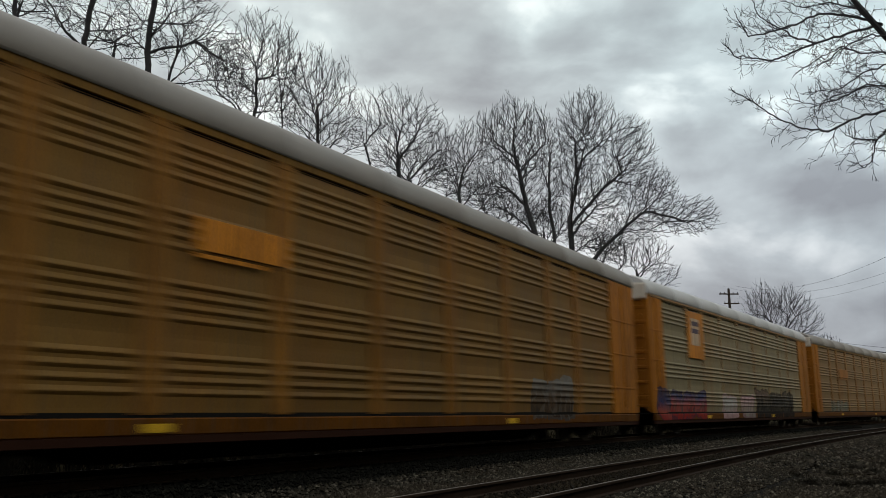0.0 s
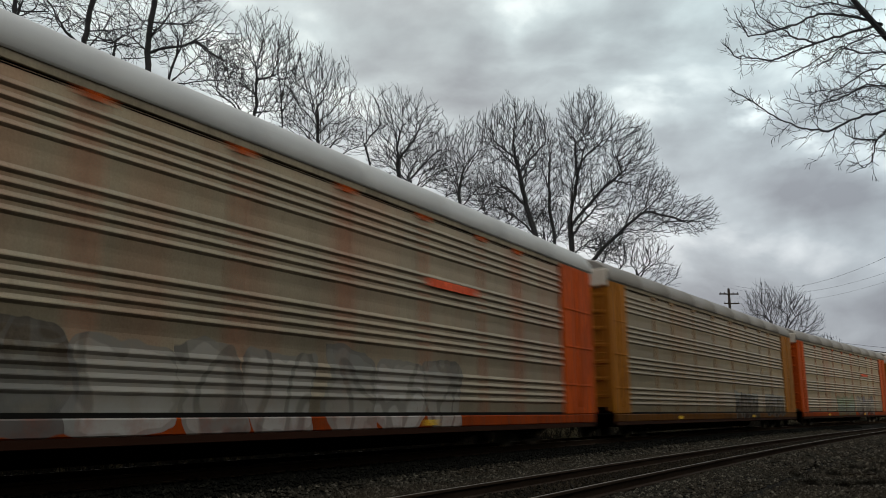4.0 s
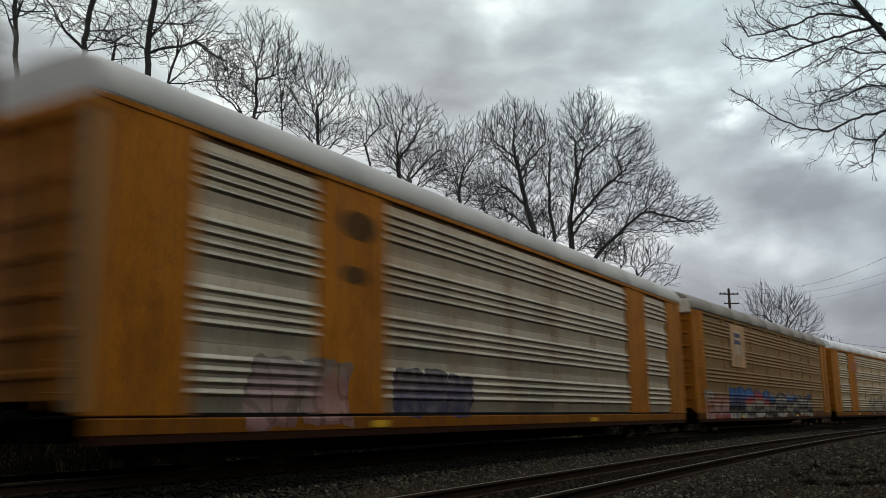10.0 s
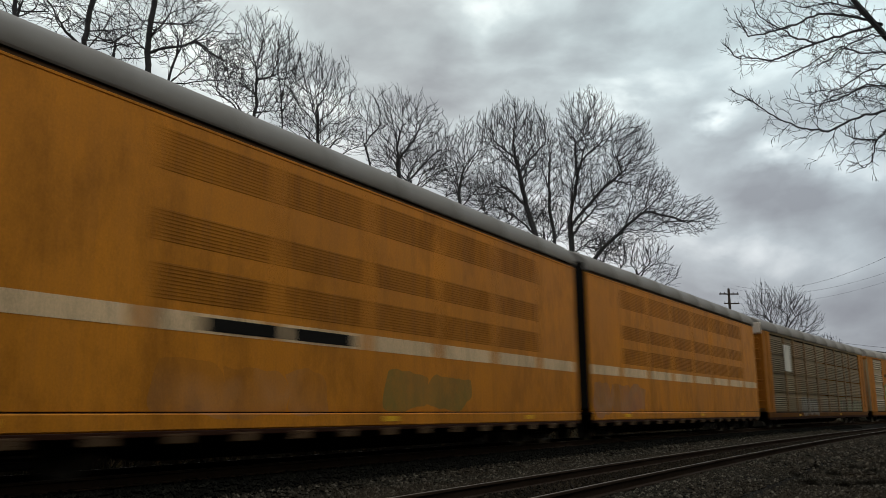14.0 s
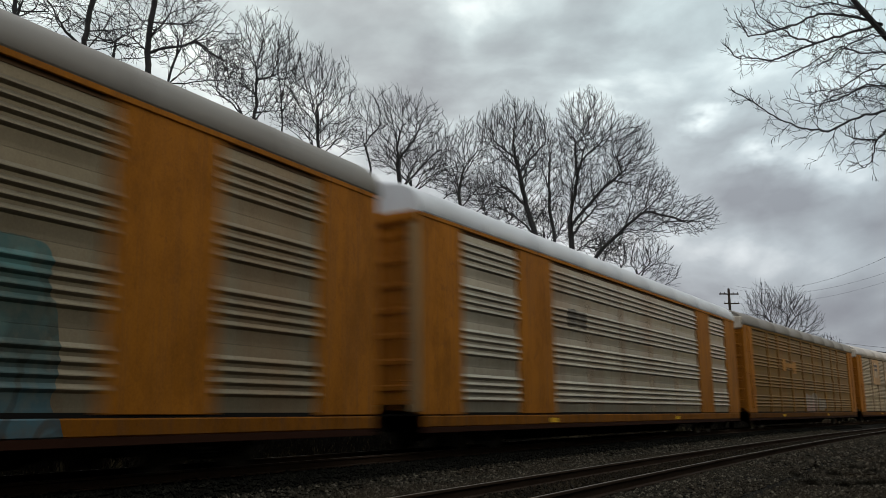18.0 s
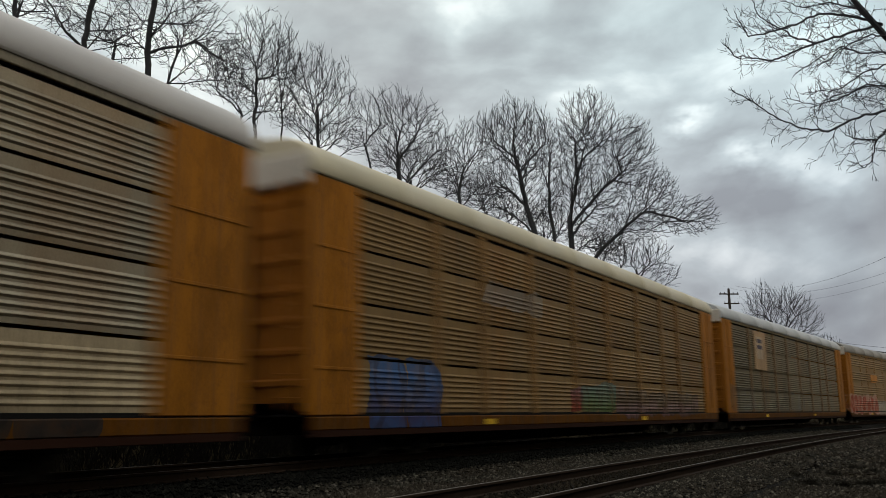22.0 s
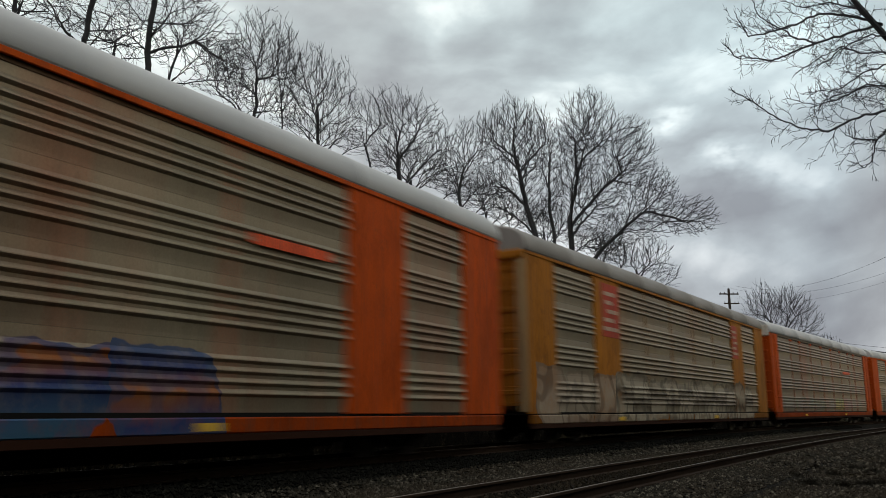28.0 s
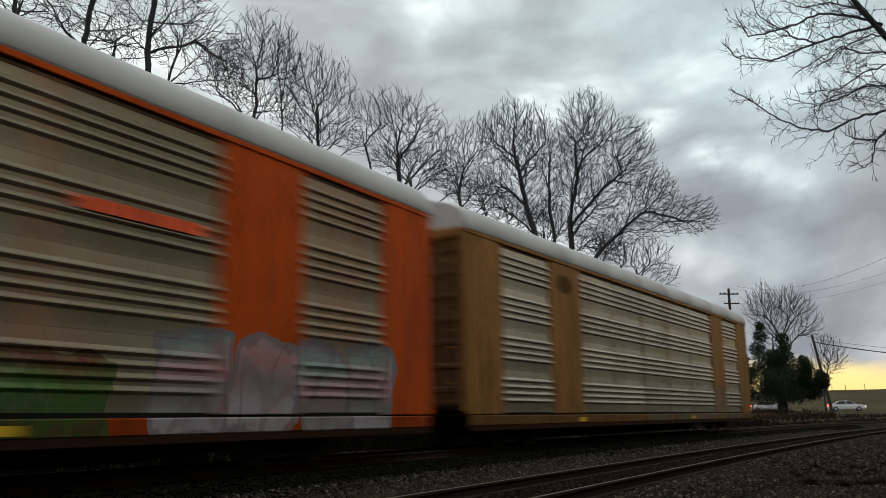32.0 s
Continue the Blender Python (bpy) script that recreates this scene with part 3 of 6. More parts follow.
# One row for each car from the front: kind, panels, frame, roof, eave strip, sprayed layers, label.
CARS = [
    dict(kind="old", panel="umber", frame="yellow", roof="grey", logo=(-6.2, -4.2, 3.1, 3.72, "gold"), posts=2.2, contrast=0.38,
         spray=[(5.6, 8.6, 0.6, 1.8, (BLACK, DIRT, ASH), 1.5, 0.85)],
         label="rusty tan autorack car with a faded orange marking"),
    dict(kind="old", panel="olive", frame="yellow", roof="light", strip="yellow", placard=(-9.0, -6.85, 3.0, 4.92, "gold"),
         spray=[(-13.0, -6.9, 0.5, 1.65, (RED, RED, (0.34, 0.08, 0.07), NAVY, (0.05, 0.05, 0.09)), 1.1, 0.9, (0.05, 0.03, 0.05)), (-4.6, -2.3, 0.45, 1.7, (PINK, WHITE, PALE), 0.7, 0.8, PINK), (-1.6, 0.9, 0.5, 1.65, (PALE, PINK), 0.7, 0.75, MAUVE), (1.2, 9.6, 0.45, 1.95, (BLACK, BLACK, (0.03, 0.032, 0.03), DIRT, (0.20, 0.13, 0.10)), 1.2, 0.97, (0.012, 0.012, 0.012))],
         label="olive-grey autorack car with a yellow placard and pink lettering"),
    dict(kind="old", panel="tan", frame="yellow", roof="grey", logo=(-6.7, -4.0, 3.05, 3.75, "yellow"), posts=2.1, contrast=0.34,
         spray=[(-9.5, -4.6, 0.8, 1.5, (ASH, TEAL, DIRT), 1.3, 0.55)], label="brown autorack car with ochre posts and a yellow marking"),
    dict(kind="old", panel="slate", frame="orange", roof="light", bar=(4.35, 6.6, 3.5, 3.68),
         spray=[(-12.2, -7.7, 0.5, 2.1, (PALE, LIME, WHITE, ASH), 1.0, 0.8), (-7.0, -4.3, 0.6, 1.9, (BLACK, ASH, DIRT), 1.3, 0.85), (-4.4, 0.6, 0.45, 1.9, (WHITE, PALE, PALE), 0.9, 0.85), (0.9, 5.8, 0.45, 1.95, (WHITE, PALE, ASH), 1.1, 0.8)],
         label="silver autorack car with orange ends and pale sprayed letters"),
    dict(kind="old", panel="grey", frame="yellow", roof="grey",
         spray=[(1.3, 5.7, 0.45, 1.75, (BLACK, DIRT, BLACK, ASH), 1.4, 0.9), (7.2, 11.5, 0.6, 1.75, (BLACK, DIRT, ASH), 1.7, 0.85)],
         label="grey autorack car with ochre ends and black lettering"),
    dict(kind="old", panel="slate", frame="orange", roof="grey", bar=(4.4, 6.8, 3.46, 3.64),
         spray=[(-4.2, 1.3, 0.45, 1.95, (GREEN, TEAL, GREEN, (0.10, 0.19, 0.12)), 1.0, 0.6), (2.2, 8.3, 0.5, 1.95, (BLACK, ASH, PALE, NAVY), 1.6, 0.8)],
         label="silver autorack car with orange ends and green lettering"),
    dict(kind="old", panel="umber", frame="yellow", roof="grey", logo=(-5.9, -4.0, 3.08, 3.66, "yellow"),
         spray=[(-3.9, -0.1, 0.45, 1.8, (PALE, (0.36, 0.40, 0.38), ASH), 0.9, 0.75), (1.7, 7.9, 0.4, 1.85, ((0.30, 0.40, 0.42), ASH, PALE, TEAL), 1.3, 0.7)],
         label="brown autorack car with pale blue lettering along its sill"),
    dict(kind="slit", panel="brown", frame="brown", roof="patchy", words=((2.6, 5.6, 4.52, 4.66), (5.2, 6.9, 4.26, 4.44)),
         spray=[(-11.5, -8.3, 0.5, 1.85, (TEAL, LIME, (0.25, 0.35, 0.3), GREEN), 1.2, 0.8), (-7.9, -1.7, 0.5, 1.75, (PALE, ASH, DIRT, (0.35, 0.22, 0.08)), 1.3, 0.75), (-1.0, 0.4, 0.9, 1.5, (PALE, ASH), 1.5, 0.7), (9.1, 10.8, 0.9, 1.7, (WHITE, BLACK, PALE), 2.2, 0.8)],
         label="dark brown autorack car with white bars of lettering"),
    dict(kind="wide", panel="silver", frame="yellow", roof="light", strip="yellow", emblem=((-8.1, -6.9, 4.05, 4.62), (-8.05, -7.2, 3.2, 3.55)), corner="cream",
         spray=[(-10.4, -7.7, 0.6, 1.75, (MAUVE, PINK, MAUVE, ASH), 1.3, 0.75), (-6.3, -3.1, 0.75, 1.75, (NAVY, PURPLE, BLACK), 1.3, 0.85)],
         label="bright silver autorack car with ochre columns and dark emblem"),
    dict(kind="old", panel="tan", frame="yellow", roof="grey", placard=(-8.0, -5.6, 2.92, 4.92, "faded"), bars=NAVY,
         spray=[(-12.5, -8.3, 0.3, 1.7, (RED, PINK, (0.30, 0.12, 0.07), PALE), 1.2, 0.8), (-8.7, -5.6, 0.35, 1.95, ((0.40, 0.20, 0.03), WHITE, BLACK, NAVY, BLUE, BLUE), 0.9, 0.95), (-6.1, -1.2, 0.45, 1.95, ((0.36, 0.08, 0.02), WHITE, BLACK, PALE, RED, BLUE, BLUE), 0.9, 0.95), (-1.4, 8.9, 0.5, 1.85, ((0.30, 0.07, 0.03), WHITE, BLACK, (0.10, 0.09, 0.10), PALE, BLACK, BLUE, (0.24, 0.2, 0.17)), 1.3, 0.95)],
         label="tan autorack car with blue, white and red lettering"),
    dict(kind="wide", panel="slate", frame="yellow", roof="white", strip="yellow", patch=(-7.95, -6.2, 3.75, 4.5),
         spray=[(-3.1, 3.9, 0.5, 1.95, (BLACK, PALE, BLACK, ASH), 1.5, 0.75)],
         label="silver autorack car with ochre columns and black lettering"),
    dict(kind="smooth", end=-1, panel="gold", frame="gold", roof="slate",
         spray=[(-5.2, -1.2, 0.8, 1.6, (ASH, PALE, DIRT), 1.2, 0.2), (0.6, 3.9, 0.9, 1.6, (GREEN, (0.12, 0.14, 0.06)), 1.0, 0.5)], label="smooth ochre half of an articulated car with white stripe"),
    dict(kind="smooth", end=1, panel="gold", frame="gold", roof="slate", spray=[(-10.6, -6.0, 0.8, 1.7, (MAUVE, ASH, (0.2, 0.1, 0.05)), 1.2, 0.4)],
         label="smooth ochre rear half of an articulated car"),
    dict(kind="slit", panel="dun", frame="yellow", roof="slate", board=(-9.3, -7.9, 3.1, 4.6),
         spray=[(5.0, 12.6, 0.85, 1.6, (GREEN, (0.22, 0.24, 0.16), ASH, DIRT), 1.2, 0.5), (-6.0, -2.0, 0.6, 1.7, (PALE, ASH), 1.2, 0.6)],
         label="weathered dull tan autorack car with a faded white board"),
    dict(kind="wide", panel="grey", frame="yellow", roof="grey", strip="yellow", emblem=((-8.2, -7.0, 3.62, 3.92),), corner="cream",
         spray=[(-8.6, -5.2, 0.4, 3.1, (LIME, (0.28, 0.34, 0.10), LIME, (0.34, 0.36, 0.18)), 0.75, 0.92), (-5.6, -0.4, 0.6, 2.9, ((0.16, 0.21, 0.06), (0.22, 0.28, 0.09), (0.13, 0.17, 0.08)), 0.8, 0.8), (0.7, 7.2, 0.5, 2.8, ((0.05, 0.13, 0.13), (0.06, 0.15, 0.19), (0.05, 0.09, 0.09), TEAL), 0.9, 0.85)],
         label="grey autorack car with large green and teal lettering"),
    dict(kind="wide", panel="silver", frame="yellow", roof="white", strip="yellow", corner="cream", spray=[(-5.6, -4.2, 3.25, 3.75, (DIRT, BLACK), 2.0, 0.7)],
         label="clean bright silver autorack car with ochre columns"),
    dict(kind="old", panel="umber", frame="yellow", roof="grey", twin=(-6.3, -3.3, 3.0, 3.75), posts=1.7, contrast=0.26,
         spray=[(-1.2, 1.8, 0.8, 1.95, (PINK, PALE, ASH), 1.3, 0.55), (2.1, 4.1, 0.95, 1.6, (PALE, ASH), 1.4, 0.55)],
         label="brown autorack car with a worn two-part yellow emblem"),
    dict(kind="slit", panel="slate", frame="yellow", roof="pale", placard=(-8.65, -6.3, 2.95, 4.95, "faded"), bars=(0.08, 0.06, 0.07), bright=True,
         spray=[(7.8, 11.6, 0.5, 1.6, (BLACK, DIRT), 1.4, 0.9)], label="grey autorack car with bright replaced lower panels"),
    dict(kind="slit", panel="tan", frame="yellow", roof="cream",
         spray=[(-11.6, -8.9, 0.5, 1.85, (BLUE, NAVY, BLUE), 1.0, 0.8), (-6.9, -3.4, 3.3, 3.95, (PALE, ASH), 1.2, 0.4), (-1.9, -0.8, 0.8, 1.65, (RED, MAUVE), 1.6, 0.7), (-0.9, 1.8, 0.8, 1.7, (GREEN, TEAL), 1.2, 0.6), (1.9, 11.5, 0.7, 1.55, (DIRT, MAUVE, DIRT, (0.2, 0.16, 0.13)), 1.5, 0.6)],
         label="dusty tan autorack car with a cream roof"),
    dict(kind="slit", panel="dun", frame="yellow", roof="light", placard=(-8.25, -6.05, 2.96, 4.92, "faded"),
         spray=[(-13.0, 2.3, 0.9, 2.0, (ASH, (0.2, 0.18, 0.12), DIRT), 0.9, 0.35)], label="olive-grey autorack car with a yellow placard"),
    dict(kind="old", panel="tan", frame="yellow", roof="grey", logo=(-6.1, -3.9, 3.08, 3.68, "gold"),
         spray=[(-13.3, -4.2, 0.6, 2.1, ((0.30, 0.05, 0.03), (0.40, 0.10, 0.06), (0.30, 0.06, 0.04), (0.46, 0.24, 0.17)), 1.2, 0.92, (0.52, 0.36, 0.28)), (-4.2, 1.7, 0.45, 1.75, (PALE, (0.44, 0.38, 0.30), PALE), 1.2, 0.85, (0.3, 0.22, 0.16)), (1.8, 9.1, 0.6, 2.0, (MAUVE, DIRT, (0.2, 0.08, 0.07), ASH), 1.4, 0.6), (9.0, 11.4, 0.5, 1.5, (NAVY, BLACK), 1.4, 0.7)],
         label="tan autorack car with red and white bubble lettering"),
    dict(kind="old", panel="slate", frame="yellow", roof="light", spray=[], label="plain grey autorack car with ochre ends"),
    dict(kind="wide", panel="grey", frame="orange", roof="light", strip="orange", bar=(5.2, 7.3, 3.5, 3.68), corner="cream",
         spray=[(-8.7, -2.0, 0.35, 1.85, (CYAN, CYAN, (0.04, 0.33, 0.45), CYAN, (0.2, 0.45, 0.5)), 0.7, 1.0, (0.05, 0.22, 0.32)), (-1.2, 4.6, 0.3, 1.75, ((0.03, 0.10, 0.14), (0.04, 0.09, 0.16), NAVY, (0.30, 0.10, 0.03), NAVY, (0.12, 0.13, 0.20)), 0.9, 0.95, (0.04, 0.07, 0.14)), (-2.2, -0.9, 0.35, 1.6, (RED, (0.55, 0.08, 0.03)), 1.0, 0.95, (0.4, 0.05, 0.03))],
         label="silver autorack car with orange columns and cyan lettering"),
    dict(kind="wide", panel="grey", frame="yellow", roof="grey", strip="yellow", crest=((-8.1, -6.65, 3.2, 4.92), (7.95, 9.0, 3.3, 4.85)), corner="cream",
         spray=[(-13.0, -7.0, 0.4, 2.05, ((0.26, 0.2, 0.15), (0.40, 0.33, 0.25), (0.3, 0.22, 0.16)), 0.8, 0.8), (-7.2, 11.3, 0.45, 2.1, ((0.30, 0.25, 0.18), (0.40, 0.34, 0.25), (0.09, 0.07, 0.05), (0.42, 0.36, 0.27), (0.2, 0.16, 0.12)), 0.95, 0.92)],
         label="grey autorack car with red crests and silver lettering"),
    dict(kind="old", panel="smoke", frame="orange", roof="light", bar=(4.6, 7.0, 3.42, 3.6),
         spray=[(1.6, 4.2, 0.9, 1.7, ((0.40, 0.30, 0.04), LIME), 1.2, 0.6), (4.2, 7.2, 0.9, 1.75, (RED, MAUVE), 1.2, 0.45), (-11.5, -1.0, 0.95, 1.6, (DIRT, ASH, GREEN), 1.2, 0.4)],
         label="grey autorack car with orange posts and yellow lettering"),
    dict(kind="wide", panel="grey", frame="orange", roof="light", strip="orange", bar=(5.2, 7.5, 3.42, 3.6),
         spray=[(-11.2, -7.3, 0.6, 2.0, (DIRT, BLACK, (0.2, 0.17, 0.13)), 1.3, 0.85), (-6.3, 2.0, 0.5, 2.3, (PURPLE, NAVY, PURPLE, (0.16, 0.13, 0.17)), 1.2, 0.85), (3.6, 4.9, 0.8, 1.7, (WHITE, PALE), 1.2, 0.6), (2.0, 6.0, 0.4, 1.6, ((0.03, 0.10, 0.02), (0.02, 0.05, 0.02), (0.05, 0.15, 0.03), (0.12, 0.02, 0.02)), 1.0, 0.9), (6.6, 12.9, 0.4, 2.1, (PALE, (0.36, 0.34, 0.36), ASH, (0.40, 0.24, 0.24), (0.20, 0.29, 0.27), (0.26, 0.22, 0.26)), 0.9, 0.92, (0.16, 0.14, 0.16))],
         label="grey autorack car with orange columns and purple lettering"),
    dict(kind="wide", panel="silver", frame="rusty", roof="light", strip="yellow", sooty=True, emblem=((-8.2, -7.2, 4.2, 4.75),),
         spray=[(-1.0, 12.9, 0.5, 2.0, ((0.14, 0.15, 0.10), (0.20, 0.21, 0.15), DIRT, (0.18, 0.17, 0.13)), 1.0, 0.45)],
         label="silver autorack car closing the train, with ochre columns"),
]

# ---- the train: bodies ----
CAR_PITCH, HALF_PITCH, SPEED, JOINT_0 = 28.87, 22.17, 22.569, 29.97
SIDE_X, TIER_Z, TIER_H = 1.50, 0.82, 1.04
FRONT, REAR = -13.4, 14.45
OLD_POSTS = (-11.95, -9.05, -6.95, -4.25, -1.42, 1.42, 4.25, 6.95, 9.05, 11.95)
WIDE_POSTS = (-11.6, -8.7, -6.6, -3.9, -1.07, 1.85, 4.75, 7.9, 9.9, 12.5)
TRAIN = []


def ridged(z0, z1, ridges, depth, pitch, first, swell=0.0):
    """Profile (x, z) of a corrugated sheet, closed at its back; the ridges sit on a shallow swell."""
    pts = [(0.0, z0)]
    if swell:
        pts += [(0.05 * swell, z0 + 0.06), (0.4 * swell, z0 + 0.55 * (first - 0.3 * pitch))]
    for i in range(ridges):
        z = z0 + first + i * pitch
        w = pitch * 0.30
        pts += [(swell, z - w), (swell + depth * 0.55, z - 0.55 * w), (swell + depth, z - 0.08 * w), (swell + depth * 0.94, z + 0.22 * w), (swell + depth * 0.5, z + 0.75 * w), (swell, z + 1.35 * w)]
    return pts + [(0.0, z1), (-0.03, z1), (-0.03, z0)]


def panel_mesh(w, h, kind, mat):
    bm = bmesh.new()
    if kind == "slit":
        prof = ridged(0.0, h - 0.055, 7, 0.026, 0.112, 0.11)
    elif kind == "wide":
        prof = ridged(0.0, h - 0.003, 4, 0.046, 0.170, 0.285, 0.014)
    else:
        prof = ridged(0.0, h, 4, 0.032, 0.168, 0.27, 0.010)
    extrude_y(bm, prof, -w / 2, w / 2)
    return mesh_of("side_panel", bm, mat)


def roof_mesh(bm, front, rear, low):
    """The arched roof with raised seams and rounded ends."""
    arch = [math.pi * i / 20 for i in range(21)]
    prof = [(-1.53, low)] + [(-1.55 * math.copysign(abs(math.cos(a)) ** 0.8, math.cos(a)), low + 0.03 + (5.955 - low) * abs(math.sin(a)) ** 0.8) for a in arch] + [(1.53, low)]
    ys = [(front, 0.90), (front + 0.06, 0.97), (front + 0.2, 1.0)]
    n = 9
    for i in range(1, n):
        y = front + (rear - front) * i / n
        ys += [(y - 0.04, 1.0), (y - 0.03, 1.006), (y + 0.03, 1.006), (y + 0.04, 1.0)]
    ys += [(rear - 0.2, 1.0), (rear - 0.06, 0.97), (rear, 0.90)]
    rings = []
    for y, g in ys:
        rings.append([bm.verts.new((x * (1.0 if g < 1 else g), y, low + (z - low) * g)) for x, z in prof])
    for a, b in zip(rings, rings[1:]):
        for i in range(len(prof) - 1):
            f = bm.faces.new((a[i], b[i], b[i + 1], a[i + 1]))
            f.smooth = 0 < i < len(prof) - 2
    bm.faces.new(rings[0])
    bm.faces.new(rings[-1][::-1])


def wheel_mesh():
    bm = bmesh.new()
    prof = [(0.0, 0.10), (0.10, 0.10), (0.11, 0.05), (0.30, 0.03), (0.36, 0.065), (0.42, 0.065), (0.43, -0.03), (0.455, -0.045), (0.455, -0.07), (0.36, -0.07), (0.30, -0.03), (0.11, -0.05), (0.10, -0.09), (0.0, -0.09)]
    n = 20
    rings = [[bm.verts.new((x, r * math.cos(6.2832 * i / n), r * math.sin(6.2832 * i / n))) for r, x in prof] for i in range(n)]
    for i in range(n):
        a, b = rings[i], rings[(i + 1) % n]
        for j in range(len(prof) - 1):
            if prof[j][0] == 0.0 and prof[j + 1][0] == 0.0:
                continue
            bm.faces.new((a[j], b[j], b[j + 1], a[j + 1]))
    bmesh.ops.remove_doubles(bm, verts=bm.verts, dist=1e-5)
    return mesh_of("wheel", bm, TREAD)


def side_frame_mesh():
    """Cast bogie side: a bowed beam with two openings, boxes over the axles and a spring nest."""
    bm = bmesh.new()
    for sgn in (-1, 1):
        box(bm, -0.07, 0.07, sgn * 0.75, sgn * 1.08, 0.34, 0.58, 0.03)
        tube(bm, (-0.02, sgn * 0.86, 0.43), (0.12, sgn * 0.86, 0.43), 0.12, 0.10, 12)
        tube(bm, (0, sgn * 0.9, 0.55), (0, sgn * 0.3, 0.72), 0.075, 0.085, 6)
        tube(bm, (0, sgn * 0.84, 0.36), (0, sgn * 0.36, 0.22), 0.06, 0.07, 6)
        box(bm, -0.06, 0.06, sgn * 0.30, sgn * 0.40, 0.20, 0.74, 0.02)
    box(bm, -0.07, 0.07, -0.34, 0.34, 0.66, 0.78, 0.03)
    box(bm, -0.08, 0.08, -0.38, 0.38, 0.16, 0.26, 0.03)
    for y in (-0.18, 0.0, 0.18):
        for k in range(5):
            tube(bm, (0, y, 0.27 + k * 0.07), (0, y, 0.31 + k * 0.07), 0.07, 0.07, 8)
    return mesh_of("side_frame", bm, SOOT_AND_SHADE)


WHEEL_ME, FRAME_ME = wheel_mesh(), side_frame_mesh()
AXLE_ME = mesh_of("axle", tube(bmesh.new(), (-0.95, 0, 0), (0.95, 0, 0), 0.085, 0.085, 10), SOOT_AND_SHADE)
BOLSTER_ME = mesh_of("bolster", box(bmesh.new(), -1.05, 1.05, -0.2, 0.2, 0.42, 0.66, 0.04), SOOT_AND_SHADE)


def bogie(car, y):
    b = shared("bogie", BOLSTER_ME, car, Matrix.Translation((0, y, 0)))
    for sgn in (-1, 1):
        shared("side_frame", FRAME_ME, b, Matrix.Translation((sgn * 1.0, 0, 0)))
        shared("axle", AXLE_ME, b, Matrix.Translation((0, sgn * 0.86, 0.43)))
        for side in (-1, 1):
            shared("wheel", WHEEL_ME, b, Matrix.Translation((side * 0.755, sgn * 0.86, 0.43)) @ Matrix.Rotation(0 if side < 0 else math.pi, 4, "Z"))
    return b


def coupler_mesh():
    bm = bmesh.new()
    box(bm, -0.09, 0.09, -0.55, 0.2, 0.72, 0.90, 0.02)
    box(bm, -0.16, 0.16, -0.62, -0.34, 0.66, 0.96, 0.05)
    tube(bm, (-0.12, -0.60, 0.64), (-0.12, -0.60, 0.98), 0.06, 0.06, 8)
    return mesh_of("coupler", bm, SOOT_AND_SHADE)


COUPLER_ME = coupler_mesh()
LADDERS = {}


def ladder_mesh(mat):
    bm = bmesh.new()
    for x in (-0.2, 0.2):
        tube(bm, (x, 0, 0.9), (x, 0, 5.0), 0.022, 0.022, 6)
    for k in range(10):
        tube(bm, (-0.2, 0, 1.1 + 0.41 * k), (0.2, 0, 1.1 + 0.41 * k), 0.017, 0.017, 6)
    return mesh_of("ladder", bm, mat)


def end_door_mesh(mat, half_w):
    """One leaf of the end door, a sheet with pressed ribs."""
    prof = [(0.0, 1.02), (0.0, 4.92), (-0.05, 4.92)]
    for k in reversed(range(7)):
        z = 1.3 + k * 0.55
        prof += [(-0.05, z + 0.14), (-0.09, z + 0.11), (-0.09, z + 0.02), (-0.05, z)]
    prof += [(-0.05, 1.02)]
    bm = bmesh.new()
    a = [bm.verts.new((0.015, y, z)) for y, z in prof]
    b = [bm.verts.new((half_w, y, z)) for y, z in prof]
    n = len(prof)
    for i in range(n):
        bm.faces.new((a[i], b[i], b[(i + 1) % n], a[(i + 1) % n]))
    bm.faces.new(a[::-1])
    bm.faces.new(b)
    bmesh.ops.recalc_face_normals(bm, faces=bm.faces)
    return mesh_of("end_door", bm, mat)


BAR_ME = mesh_of("lock_bar", tube(bmesh.new(), (0.14, -0.11, 1.1), (0.14, -0.11, 4.8), 0.025, 0.025, 6), SOOT_AND_SHADE)


def under_parts(car, front, rear, inner):
    bm = bmesh.new()
    box(bm, -0.35, 0.35, front + 0.3, rear - 0.3, 0.45, 0.80, 0.02)
    for y in (-6.5, -3.0, 0.0, 3.0, 6.5):
        box(bm, -1.40, 1.40, y - 0.09, y + 0.09, 0.5, 0.79, 0.01)
    part("underframe", bm, SOOT_AND_SHADE, car)
    bm = bmesh.new()
    belly = [(inner[0] + 1.6, 0.45), (inner[0] + 2.8, 0.14), (inner[1] - 2.8, 0.14), (inner[1] - 1.6, 0.45), (inner[1] - 1.6, 0.6), (inner[0] + 1.6, 0.6)] if inner[0] < inner[1] else [(inner[1] + 1.6, 0.45), (inner[1] + 2.8, 0.14), (inner[0] - 2.8, 0.14), (inner[0] - 1.6, 0.45), (inner[0] - 1.6, 0.6), (inner[1] + 1.6, 0.6)]
    a = [bm.verts.new((-0.42, y, z)) for y, z in belly]
    b = [bm.verts.new((0.42, y, z)) for y, z in belly]
    for i in range(6):
        bm.faces.new((a[i], b[i], b[(i + 1) % 6], a[(i + 1) % 6]))
    bm.faces.new(a)
    bm.faces.new(b[::-1])
    bmesh.ops.recalc_face_normals(bm, faces=bm.faces)
    part("centre_sill", bm, SOOT_AND_SHADE, car, "deep fish-bellied centre sill")
    bm = bmesh.new()
    box(bm, -1.42, 1.42, front + 0.1, rear - 0.1, 0.78, 0.815)
